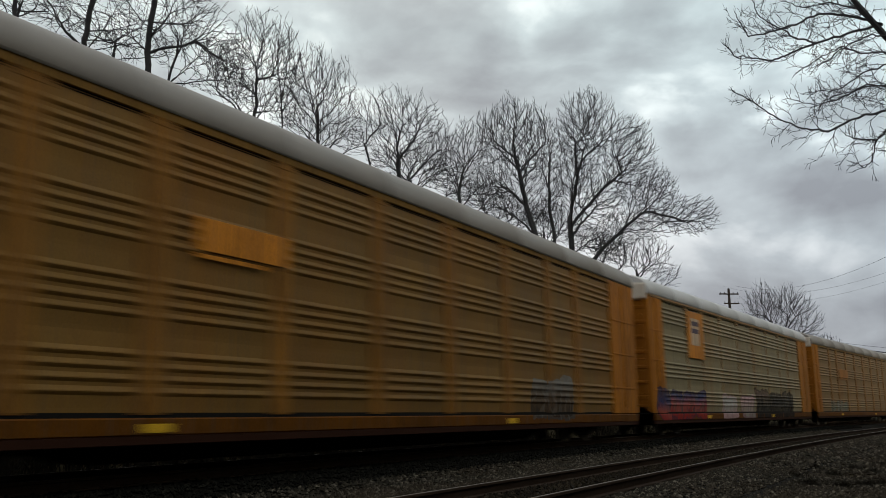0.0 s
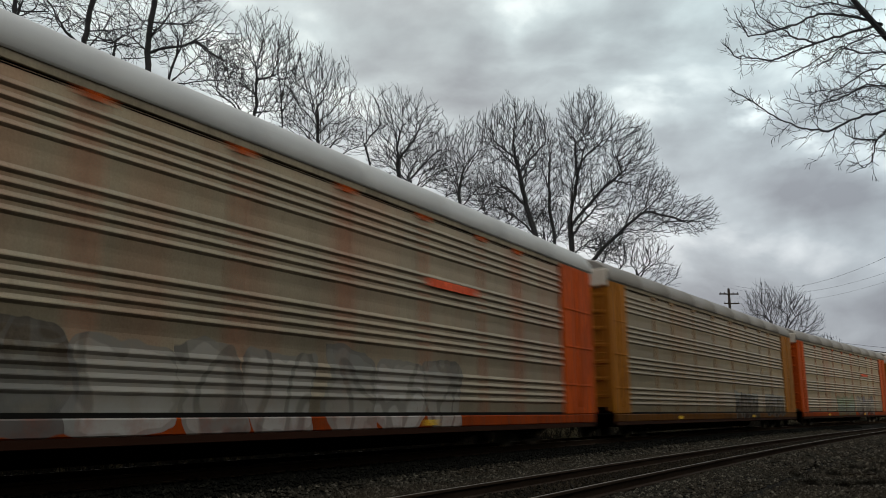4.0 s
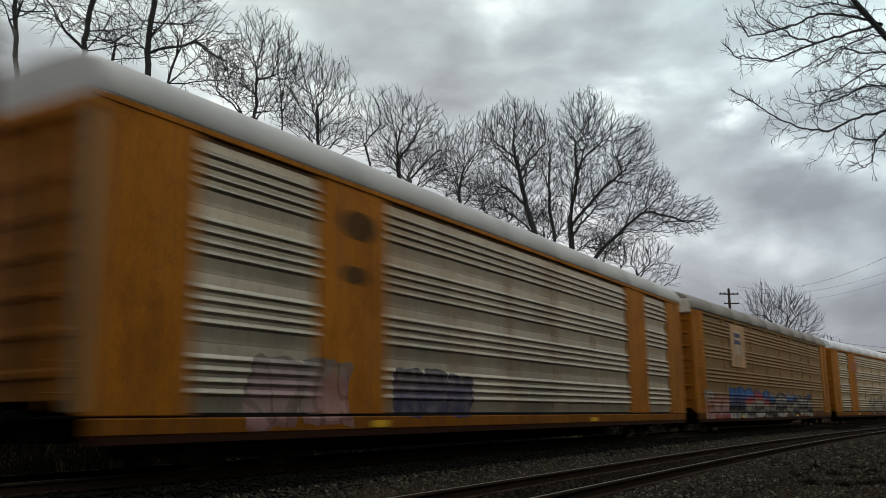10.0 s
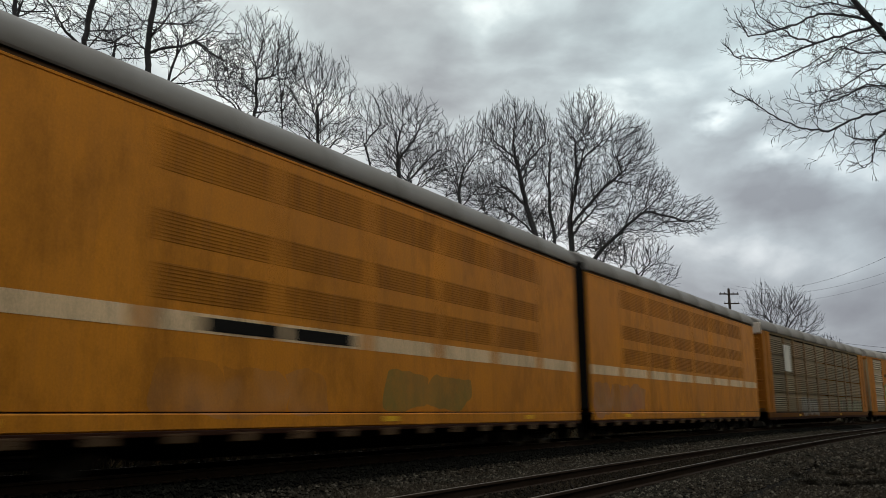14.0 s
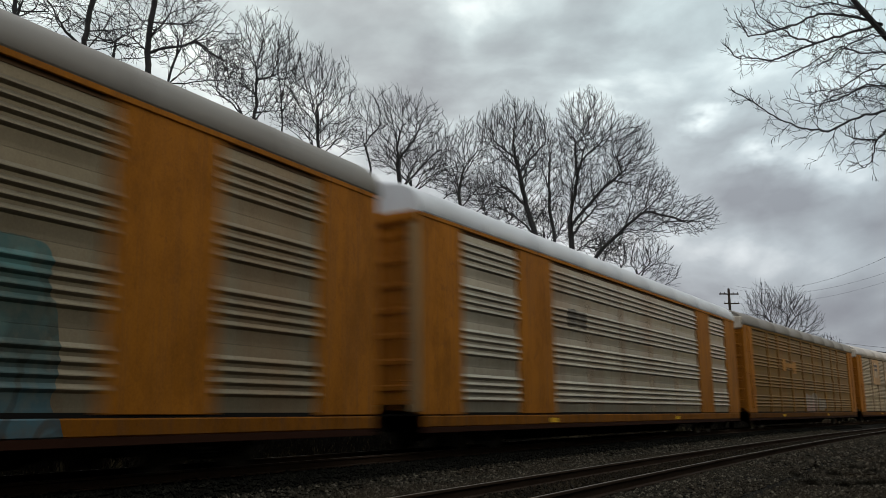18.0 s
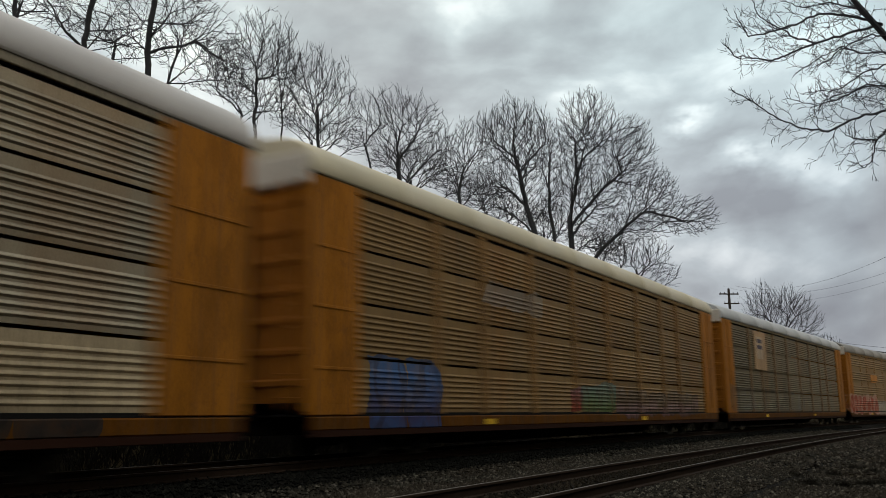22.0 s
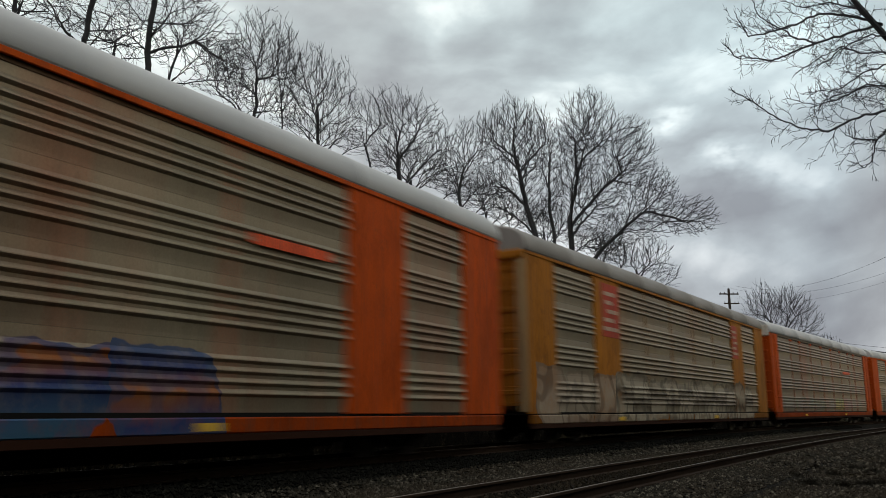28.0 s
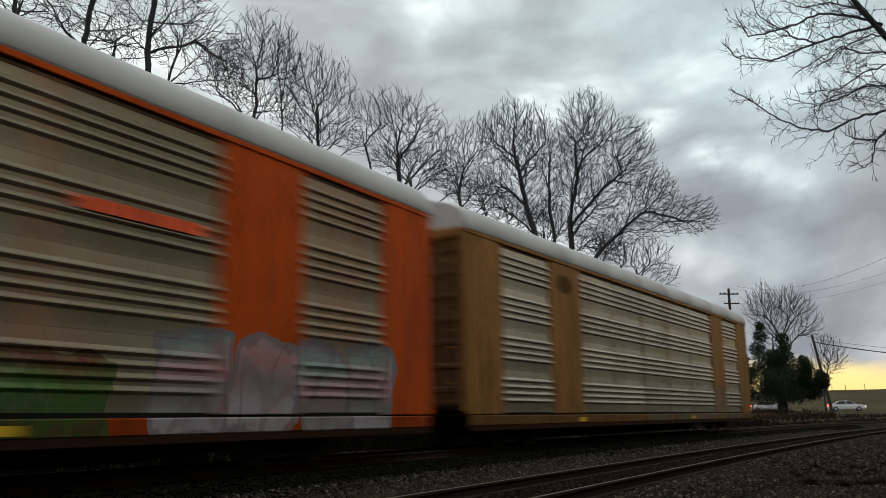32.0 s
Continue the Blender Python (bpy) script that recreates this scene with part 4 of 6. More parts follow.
    part("deck", bm, SOOT_AND_SHADE, car)
    bm = bmesh.new()
    tube(bm, (0.75, 1.0, 0.55), (0.75, 2.1, 0.55), 0.2, 0.2, 12)
    part("brake_reservoir", bm, SOOT_AND_SHADE, car)
    for y in inner:
        bogie(car, y)


def plate(name, car, mat, y0, y1, z0, z1, x, label="", thick=0.012):
    return part(name, box(bmesh.new(), x - thick, x, y0, y1, z0, z1, 0.003), mat, car, label)


def autorack(spec, late):
    kind = spec["kind"]
    wide = kind == "wide"
    car = new("autorack_car")
    tagged(car, spec["label"], "freight car", "cars of the train")
    layers = spec["spray"]
    pcol, fcol = COLORS[spec["panel"]], COLORS[spec["frame"]]
    metal = {"silver": 0.85, "slate": 0.55, "grey": 0.45, "smoke": 0.55}.get(spec["panel"], 0.05)
    P = car_coat("side_sheet", car, pcol, layers, 0.22, 0.44 if metal > 0.3 else 0.6, metal, 0.45 if metal > 0.3 else 0.9, 0.26 if kind == "slit" else 0.13, 0.15, fcol)
    F = car_coat("frame_paint", car, fcol, layers, 0.45, 0.6, 0.0, 1.1, 0.06, 0.07)
    # sill coat: the frame colour toned down, with heavier rust and streaks
    S = car_coat("darker_sill_paint", car, tone(fcol, 0.55 if wide or spec["frame"] == "orange" else 0.32), layers, 0.7, 0.75, 0.0, 1.3, 0.06, 0.06)
    E = car_coat("eave_paint", car, tone(pcol, 1.05), [], 0.25, 0.7, 0.0, 1.0, 0.06, 0.08)
    R = ROOFS[spec["roof"]]
    posts = WIDE_POSTS if wide else OLD_POSTS[:-1] + (OLD_POSTS[-1] + (0.6 if late else 0.0),)
    first, last = posts[0], posts[-1]
    # sheets between the posts, four tiers
    meshes = {}
    bright = car_coat("replaced_sheet", car, (0.37, 0.275, 0.165), [], 0.15, 0.55, 0.0, 0.8) if spec.get("bright") else None
    for j in range(4):
        for b, (a, c) in enumerate(zip(posts, posts[1:])):
            if wide and b in (1, 7):
                continue
            w = c - a - 0.02
            lit = bright if bright and ((j == 1 and (b < 2 or 3 <= b < 6)) or j == 0) else P
            key = (round(w, 2), lit.name)
            if key not in meshes:
                meshes[key] = panel_mesh(w, TIER_H, kind, lit)
            shared("side_panel", meshes[key], car, Matrix.Translation((SIDE_X - 0.04, (a + c) / 2, TIER_Z + 0.03 + j * TIER_H)))
    # posts, and the broad plates of the newer cars
    pw = 0.09 * spec.get("posts", 1.0) * (1.7 if kind == "slit" else 1.0)
    mixed = 0.22 if kind == "slit" else 0.4
    mixed = spec.get("contrast", 0.55) if spec.get("posts") else mixed
    post_mat = car_coat("post_paint", car, tuple(mixed * f + (1.0 - mixed) * p for p, f in zip(pcol, fcol)), layers, 0.4, 0.6, 0.0, 1.0, 0.06, 0.1)
    proud = 0.004 if kind == "slit" or spec.get("posts") else -0.018
    post_me = mesh_of("post", box(bmesh.new(), SIDE_X - 0.06, SIDE_X + proud, -pw, pw, TIER_Z, TIER_Z + 4 * TIER_H + 0.04, 0.004), post_mat)
    bracket = mesh_of("bracket", box(bmesh.new(), SIDE_X - 0.03, SIDE_X + 0.012, -0.2, 0.2, 4.90, 5.03, 0.01), F if spec["frame"] == "orange" else post_mat)
    for k, y in enumerate(posts[1:-1]):
        if wide and k in (0, 1, 6, 7):
            continue
        shared("post", post_me, car, Matrix.Translation((0, y, 0)))
        if kind == "old":
            shared("bracket", bracket, car, Matrix.Translation((0, y, 0)))
    if kind == "old":
        for a, c in zip(posts, posts[1:]):
            # a black strip gives the slot its inner dark
            part("vent_slot", box(bmesh.new(), SIDE_X - 0.045, SIDE_X - 0.03, a + 0.4, c - 0.4, 4.966, 4.982), SOOT_AND_SHADE, car, "black strip painted as the dark of a narrow vent slot")
    if wide:
        for a, c in ((posts[1], posts[2]), (posts[7], posts[8])):
            part("column_plate", box(bmesh.new(), SIDE_X - 0.06, SIDE_X + 0.012, a - 0.04, c + 0.04, TIER_Z, 5.12, 0.012), F, car, "broad painted column plate")
    for y0, y1 in ((FRONT, first), (last, REAR)):
        bm = bmesh.new()
        box(bm, SIDE_X - 0.06, SIDE_X + 0.02, y0, y1, TIER_Z - 0.02, 5.12, 0.015)
        part("end_panel", bm, F, car, "solid painted end panel")
        if not wide:
            bm = bmesh.new()
            ym = (y0 + y1) / 2
            box(bm, SIDE_X + 0.02, SIDE_X + 0.045, ym - 0.05, ym + 0.05, 1.0, 5.05, 0.008)
            for z in (1.6, 2.7, 3.8):
                box(bm, SIDE_X + 0.02, SIDE_X + 0.04, y0 + 0.15, y1 - 0.15, z, z + 0.06, 0.008)
            part("end_rib", bm, F, car)
        # the side that faces away
        bm = bmesh.new()
        box(bm, -SIDE_X - 0.02, -SIDE_X + 0.06, y0, y1, TIER_Z - 0.02, 5.12, 0.015)
        part("end_panel", bm, F, car, "solid painted end panel")
    bm = bmesh.new()
    for j in range(4):
        prof = [(-x - SIDE_X + 0.04, z + TIER_Z + 0.03 + j * TIER_H) for x, z in ridged(0.0, TIER_H - 0.01, 5, 0.04, 0.145, 0.2)]
        extrude_y(bm, prof[::-1], first, last)
    part("side_sheeting", bm, P, car, "corrugated sheeting of the far side")
    # sills, eaves and roof
    for sgn in (-1, 1):
        bm = bmesh.new()
        a, b = (SIDE_X - 0.05, SIDE_X + 0.035) if sgn > 0 else (-SIDE_X - 0.035, -SIDE_X + 0.05)
        box(bm, a, b, FRONT + 0.1, REAR - 0.1, 0.54, 0.78, 0.02)
        part("sill_flange", box(bmesh.new(), a - 0.004, b - 0.012, FRONT + 0.1, REAR - 0.1, 0.42, 0.545, 0.01), DARK_FLANGE, car, "dark red-brown lower flange")
        # a black strip stands in for the shade above the sill
        part("sill_gap_shade", box(bmesh.new(), a + 0.03, b - 0.05, FRONT + 0.1, REAR - 0.1, 0.775, 0.85), SOOT_AND_SHADE, car, "black strip painted as shade in the gap above the sill")
        part("side_sill", bm, S, car, "darker streaked side sill")
        bm = bmesh.new()
        a, b = (SIDE_X - 0.08, SIDE_X + 0.0) if sgn > 0 else (-SIDE_X, -SIDE_X + 0.08)
        # dark strips paint in the shade below the eave
        if wide:
            box(bm, a, b - 0.025 if sgn > 0 else b, FRONT + 0.02, REAR - 0.02, 4.985, 5.06)
            part("eave_gap_shade", bm, GRIME_AND_SHADE, car, "dark strip painted as shade in the ventilation gap under the eave")
            part("eave_rail", box(bmesh.new(), a, b, FRONT + 0.02, REAR - 0.02, 5.06, 5.145, 0.01), F, car)
        else:
            box(bm, a, b - 0.03 if sgn > 0 else b, FRONT + 0.02, REAR - 0.02, 5.0, 5.145)
            part("eave_gap_shade", bm, SOOT_AND_SHADE, car, "black strip painted as shade in the ventilation gap under the roof")
            part("eave_rail", box(bmesh.new(), a, b + (0.012 if sgn > 0 else 0.0), FRONT + 0.02, REAR - 0.02, 5.015, 5.152, 0.01), E, car, "dull brown eave rail")
        if spec.get("strip"):
            a, b = (SIDE_X, SIDE_X + 0.04) if sgn > 0 else (-SIDE_X - 0.04, -SIDE_X)
            part("eave_strip", box(bmesh.new(), a, b, FRONT, REAR, 5.05, 5.145, 0.01), F if wide else post_mat, car)
    bm = bmesh.new()
    roof_mesh(bm, FRONT - 0.06, REAR + 0.06, 5.14)
    part("roof", bm, R, car)
    # ends with doors, fascia and ladder
    for sgn in (-1, 1):
        turn = Matrix.Rotation(0 if sgn < 0 else math.pi, 4, "Z")
        tip = FRONT if sgn < 0 else REAR
        at = Matrix.Translation((0, tip - sgn * 0.1, 0)) @ turn
        cw = 0.32 if spec.get("corner") else 0.14
        for x0, x1 in ((-SIDE_X, -SIDE_X + cw), (SIDE_X - cw, SIDE_X)):
            o = part("corner_post", box(bmesh.new(), x0, x1, -0.12, 0.0, 0.85, 5.12, 0.02), CORNER if spec.get("corner") else F, car, "pale corner post" if spec.get("corner") else "")
            o.matrix_basis = at
        dm = end_door_mesh(GRIME_AND_SHADE if spec.get("sooty") else F, SIDE_X - 0.15)
        shared("end_door", dm, car, at)
        shared("end_door", dm, car, at @ Matrix.Diagonal((-1, 1, 1, 1)))
        shared("lock_bar", BAR_ME, car, at)
        bm = bmesh.new()
        box(bm, -SIDE_X + 0.02, SIDE_X - 0.02, -0.2, 0.02, 4.93, 5.55 if not wide else 5.2, 0.05)
        o = part("end_fascia", bm, GALV if not wide else F, car, "pale sheet fascia under the roof end" if not wide else "")
        o.matrix_basis = at
        if F.name not in LADDERS:
            LADDERS[F.name] = ladder_mesh(F)
        shared("ladder", LADDERS[F.name], car, at @ Matrix.Translation((1.12, -0.2, 0)))
        shared("coupler", COUPLER_ME, car, Matrix.Translation((0, tip, 0)) @ turn)
    for y in (-7.0, 4.2):
        plate("reflector", car, GLINT, y, y + 0.36, 0.58, 0.70, SIDE_X + 0.05, "bright yellow reflector plate")
    # markings
    if spec.get("logo"):
        y0, y1, z0, z1, c = spec["logo"]
        plate("marking", car, car_coat("marking_paint", car, tone(COLORS[c], 0.95), [], 0.35), y0, y1, z0 + 0.12, z1, SIDE_X + 0.03, "faded painted marking")
        plate("marking", car, car_coat("marking_paint", car, tone(COLORS[c], 0.95), [], 0.35), y0, y1 - 0.5, z0, z0 + 0.07, SIDE_X + 0.03)
    if spec.get("twin"):
        y0, y1, z0, z1 = spec["twin"]
        g = car_coat("marking_paint", car, (0.45, 0.19, 0.03), [], 0.35)
        for a, b, c, d in ((y0, y0 + 0.7, z0 + 0.1, z1), (y1 - 0.7, y1, z0, z1 - 0.05), (y0 + 0.7, y1 - 0.7, z0 + 0.3, z1 - 0.2)):
            plate("marking", car, g, a, b, c, d, SIDE_X + 0.03, "worn yellow emblem")
    if spec.get("bar"):
        y0, y1, z0, z1 = spec["bar"]
        plate("marking", car, car_coat("marking_paint", car, (0.78, 0.10, 0.03), [], 0.12), y0, y1, z0, z1, SIDE_X + 0.035, "red marking bar")
    if spec.get("placard"):
        y0, y1, z0, z1, c = spec["placard"]
        plate("placard", car, car_coat("placard_paint", car, COLORS[c], [], 0.2), y0, y1, z0, z1, SIDE_X + 0.022, "painted yellow placard")
        w, h = y1 - y0, z1 - z0
        pale = car_coat("placard_pale", car, (0.50, 0.36, 0.24), [], 0.1)
        plate("placard_field", car, pale, y0 + 0.2 * w, y1 - 0.28 * w, z0 + 0.28 * h, z1 - 0.14 * h, SIDE_X + 0.028, "pale emblem field")
        dark = car_coat("placard_dark", car, spec.get("bars", (0.07, 0.05, 0.08)), [], 0.05)
        for k in range(2):
            z = z1 - (0.30 + 0.16 * k) * h
            plate("emblem_bar", car, dark, y0 + 0.25 * w, y1 - 0.32 * w, z, z + 0.10 * h, SIDE_X + 0.034, "dark blue emblem bar")
    if spec.get("board"):
        y0, y1, z0, z1 = spec["board"]
        plate("placard", car, car_coat("placard_pale", car, (0.55, 0.52, 0.46), [], 0.15), y0, y1, z0, z1, SIDE_X + 0.028, "faded white board")
    for y0, y1, z0, z1 in spec.get("words", ()):
        plate("lettering", car, car_coat("lettering_white", car, (0.62, 0.60, 0.57), [], 0.1), y0, y1, z0, z1, SIDE_X + 0.028, "white bar of lettering")
    for y0, y1, z0, z1 in spec.get("emblem", ()):
        bm = bmesh.new()
        n = 20
        ring = [((y0 + y1) / 2 + (y1 - y0) / 2 * math.cos(6.2832 * i / n), (z0 + z1) / 2 + (z1 - z0) / 2 * math.sin(6.2832 * i / n)) for i in range(n)]
        f = [bm.verts.new((SIDE_X + 0.02, y, z)) for y, z in ring]
        g = [bm.verts.new((SIDE_X + 0.008, y, z)) for y, z in ring]
        bm.faces.new(f)
        for i in range(n):
            bm.faces.new((g[i], g[(i + 1) % n], f[(i + 1) % n], f[i]))
        part("emblem", bm, car_coat("emblem_dark", car, (0.10, 0.055, 0.024), [], 0.3, 0.9, 0.0, 0.4, 0.05, 0.02), car, "dark oval emblem")
    if spec.get("patch"):
        y0, y1, z0, z1 = spec["patch"]
        plate("marking", car, car_coat("patch_red", car, (0.32, 0.085, 0.03), [], 0.1), y0, y1, z0, z1, SIDE_X + 0.02, "dull red painted patch")
    for y0, y1, z0, z1 in spec.get("crest", ()):
        plate("crest", car, car_coat("crest_red", car, (0.40, 0.045, 0.022), [], 0.05), y0, y1, z0, z1, SIDE_X + 0.02, "red crest panel")
        pale = car_coat("crest_white", car, (0.55, 0.36, 0.26), [], 0.05)
        h = z1 - z0
        for k, (p, q) in enumerate(((0.12, 0.78), (0.2, 0.62), (0.3, 0.9), (0.1, 0.7), (0.05, 0.95))):
            z = z1 - 0.06 * h - (k + 1) * 0.165 * h
            plate("crest_bar", car, pale, y0 + p * (y1 - y0), y0 + q * (y1 - y0), z, z + 0.075 * h, SIDE_X + 0.026, "pale crest bar")
    under_parts(car, FRONT, REAR, (-9.75, 10.4))
    return car


def smooth_unit(spec, half):
    """Half of an articulated car: flush ochre sheets with rows of louvred inserts and a white stripe."""
    car = new("autorack_car")
    tagged(car, spec["label"], "freight car", "cars of the train")
    F = car_coat("ochre_sheet", car, COLORS["gold"], spec["spray"], 0.12, 0.55, 0.0, 0.5, 0.04, 0.15)
    W = car_coat("white_stripe_paint", car, (0.72, 0.50, 0.29), [], 0.08, 0.5, 0.0, 0.5, 0.08)
    V = car_coat("louvred_insert", car, tone(COLORS["gold"], 0.66), [], 0.2, 0.65, 0.0, 0.8, 0.06, 0.1)
    n = 8
    ys = [-half + 2 * half * i / n for i in range(n + 1)]
    rows = ((4.28, 4.92), (3.24, 3.72), (2.42, 2.95), (1.02, 1.34))
    for a, b in zip(ys, ys[1:]):
        part("side_panel", box(bmesh.new(), SIDE_X - 0.05, SIDE_X + 0.0, a + 0.006, b - 0.006, 0.86, 5.08, 0.006), F, car)
        part("side_panel", box(bmesh.new(), -SIDE_X, -SIDE_X + 0.05, a + 0.006, b - 0.006, 0.86, 5.08, 0.006), F, car)
        part("stripe", box(bmesh.new(), SIDE_X, SIDE_X + 0.006, a + 0.08, b - 0.25, 2.0, 2.29), W, car, "white stripe panel")
        inner = spec["end"] * (a + b) / 2 < half - (4.5 if spec["end"] < 0 else 1.6)
        if inner and -half + 0.8 < a + 0.3 and b < half - 0.2:
            for z0, z1 in rows[:3]:
                bm = bmesh.new()
                k = int((z1 - z0) / 0.05)
                prof = [(SIDE_X - 0.004, z0)]
                for i in range(k):
                    z = z0 + (z1 - z0) * i / k
                    prof += [(SIDE_X + 0.002, z + 0.008), (SIDE_X + 0.006, z + 0.02), (SIDE_X + 0.002, z + (z1 - z0) / k - 0.006)]
                prof += [(SIDE_X - 0.004, z1)]
                extrude_y(bm, prof, a + 0.12, b - 0.12)
                part("louvre", bm, V, car, "insert of fine louvres")
    for y in (-4.35, -2.35) if spec["end"] < 0 else ():
        # black plates painted in place of the shade inside open slots
        part("louvre", box(bmesh.new(), SIDE_X, SIDE_X + 0.014, y, y + 1.8, 2.04, 2.24, 0.002), SOOT_AND_SHADE, car, "black plate painted as the dark of an open slot")
    for sgn in (-1, 1):
        a, b = (SIDE_X - 0.04, SIDE_X + 0.03) if sgn > 0 else (-SIDE_X - 0.03, -SIDE_X + 0.04)
        part("side_sill", box(bmesh.new(), a, b, -half + 0.1, half - 0.1, 0.60, 0.84, 0.02), F, car)
        part("sill_flange", box(bmesh.new(), a, b + 0.005, -half + 0.1, half - 0.1, 0.52, 0.60, 0.01), DARK_FLANGE, car, "dark red-brown lower flange")
        # the gap's shade is again a black strip
        part("sill_gap_shade", box(bmesh.new(), a + 0.02, b - 0.045, -half + 0.1, half - 0.1, 0.835, 0.87), SOOT_AND_SHADE, car, "black strip painted as the gap's shade above the sill")
        for i in range(16):
            y = -half + 0.5 + i * (2 * half - 1.4) / 15
            part("sill_lug", box(bmesh.new(), a + 0.01, b + 0.015, y, y + 0.35, 0.42, 0.56, 0.01), GRIME_AND_SHADE, car, "rust-brown sill lug")
        a, b = (SIDE_X - 0.06, SIDE_X + 0.01) if sgn > 0 else (-SIDE_X - 0.01, -SIDE_X + 0.06)
        part("eave_strip", box(bmesh.new(), a, b, -half, half, 5.08, 5.13, 0.01), F, car)
        # the roof lip's shadow, painted as a brown strip
        part("eave_gap_shade", box(bmesh.new(), a, b - 0.03 if sgn > 0 else b, -half, half, 5.125, 5.205), GRIME_AND_SHADE, car, "brown strip painted as the shadow under the roof edge")
    bm = bmesh.new()
    roof_mesh(bm, -half, half, 5.2)
    part("roof", bm, ROOFS[spec["roof"]], car)
    for sgn in (-1, 1):
        at = Matrix.Translation((0, sgn * (half - 0.06), 0)) @ Matrix.Rotation(0 if sgn < 0 else math.pi, 4, "Z")
        outer = sgn == spec["end"]
        bm = bmesh.new()
        box(bm, -SIDE_X + 0.05, SIDE_X - 0.05, 0.0, 0.05, 0.86, 5.2)
        o = part("end_wall", bm, F if outer else SOOT_AND_SHADE, car)
        o.matrix_basis = at
        if outer:
            dm = end_door_mesh(F, SIDE_X - 0.1)
            shared("end_door", dm, car, at)
            shared("end_door", dm, car, at @ Matrix.Diagonal((-1, 1, 1, 1)))
            shared("coupler", COUPLER_ME, car, at)
        else:
            bm = bmesh.new()
            for k in range(5):
                w = 1.42 - 0.05 * (k % 2)
                box(bm, -w, w, -0.30 + 0.06 * k, -0.26 + 0.06 * k, 0.95, 5.45 - 0.05 * (k % 2), 0.01)
            o = part("bellows", bm, SOOT_AND_SHADE, car, "black bellows between the two halves")
            o.matrix_basis = at
    outer_y = spec["end"] * (half - 3.9)
    under_parts(car, -half, half, (outer_y, -spec["end"] * (half - 1.9)))
    for y in (-8.0, 0.5, 7.0):
        plate("reflector", car, GLINT, y, y + 0.34, 0.68, 0.78, SIDE_X + 0.045, "yellow reflector plate")
    return car


def build_train():
    u = JOINT_0 - CAR_PITCH
    for place, spec in enumerate(CARS):
        if spec["kind"] == "smooth":
            car = smooth_unit(spec, HALF_PITCH / 2 - 0.3)
            length = HALF_PITCH
        else:
            length = CAR_PITCH
            car = autorack(spec, place > 8)
        TRAIN.append((car, u + length / 2, length))
        u += length


build_train()

# ---- trees ----
BARK = plain("grey_brown_bark", (0.046, 0.046, 0.048), 0.95, 0.0, 3.0, 0.35, 0.5)
NEEDLE = plain("dark_evergreen_needles", (0.020, 0.030, 0.014), 0.9, 0.0, 2.0, 0.5, 0.3)


class Tubes:
    """Collects tapered tubes into one mesh."""

    def __init__(self):
        self.verts, self.faces = [], []

    def add(self, p, q, r0, r1, sides):
        d = q - p
        if d.length < 1e-4:
            return
        d.normalize()
        a = d.orthogonal().normalized()
        b = d.cross(a)
        k = len(self.verts)
        for c, r in ((p, r0), (q, r1)):
            for i in range(sides):
                w = 2 * math.pi * i / sides
                self.verts.append(c + r * (math.cos(w) * a + math.sin(w) * b))
        for i in range(sides):
            j = (i + 1) % sides
            self.faces.append((k + i, k + j, k + sides + j, k + sides + i))

    def mesh(self, name):
        return raw_mesh(name, self.verts, self.faces, [BARK])


class Branching:
    """Grows boughs, branches and twigs into two meshes: the thick limbs and the fine crown."""

    def __init__(self, rng, up=0.05, wave=0.05, tip=0.006, spread=0.75, size=1.0):
        self.rng, self.up, self.wave, self.tip, self.spread, self.size = rng, up, wave, tip, spread, size
        self.limbs, self.fine = Tubes(), Tubes()

    def bar(self, p, q, r0, r1):
        big = r0 > 0.03
        (self.limbs if big else self.fine).add(p, q, r0, r1, 7 if r0 > 0.08 else (5 if big else 3))

    def along(self, pts, r0, r1):
        n = len(pts) - 1
        for i in range(n):
            self.bar(pts[i], pts[i + 1], r0 + (r1 - r0) * i / n, r0 + (r1 - r0) * (i + 1) / n)

    def shoot(self, p, d, length, r, level):
        """One shoot from p towards d, with its own side shoots while the level lasts."""
        rng = self.rng
        n = max(2, int(length / (0.2 * self.size)))
        pts = [p]
        r_end = max(self.tip * 0.5, r * 0.3)
        for i in range(n):
            w = self.wave
            d = (d + Vector((rng.gauss(0, w), rng.gauss(0, w), rng.gauss(0, w) + self.up))).normalized()
            pts.append(pts[-1] + d * length / n)
        self.along(pts, r, r_end)
        if level > 0:
            self.sides(pts, r, r_end, level - 1, 0.12)

    def sides(self, pts, r0, r1, level, start, gap=None):
        """Side shoots along a run of points, turn about, longer at its foot."""
        rng = self.rng
        lens = [0.0]
        for a, b in zip(pts, pts[1:]):
            lens.append(lens[-1] + (b - a).length)
        total = lens[-1]
        gap = gap or (0.16, 0.24, 0.5)[level] * self.size
        s = total * start + rng.uniform(0, gap)
        roll = rng.uniform(0, 6.28)
        k = 0
        while s < total:
            while lens[k + 1] < s:
                k += 1
            a, b = pts[k], pts[k + 1]
            p = a.lerp(b, (s - lens[k]) / max(1e-6, lens[k + 1] - lens[k]))
            d = (b - a).normalized()
            e = d.orthogonal().normalized()
            f = d.cross(e)
            roll += 2.4 + rng.gauss(0, 0.5)
            side = math.cos(roll) * e + math.sin(roll) * f
            left = total - s
            length = ((0.24, 0.42, 0.6)[level] * self.size + left * (0.16, 0.34, 0.36)[level]) * rng.uniform(0.5, 1.25)
            r = max(self.tip * (0.85, 1.1, 1.4)[level], (r0 + (r1 - r0) * s / total) * (0.6, 0.55, 0.5)[level])
            length = min(length, 1.5 * self.size + 0.4)
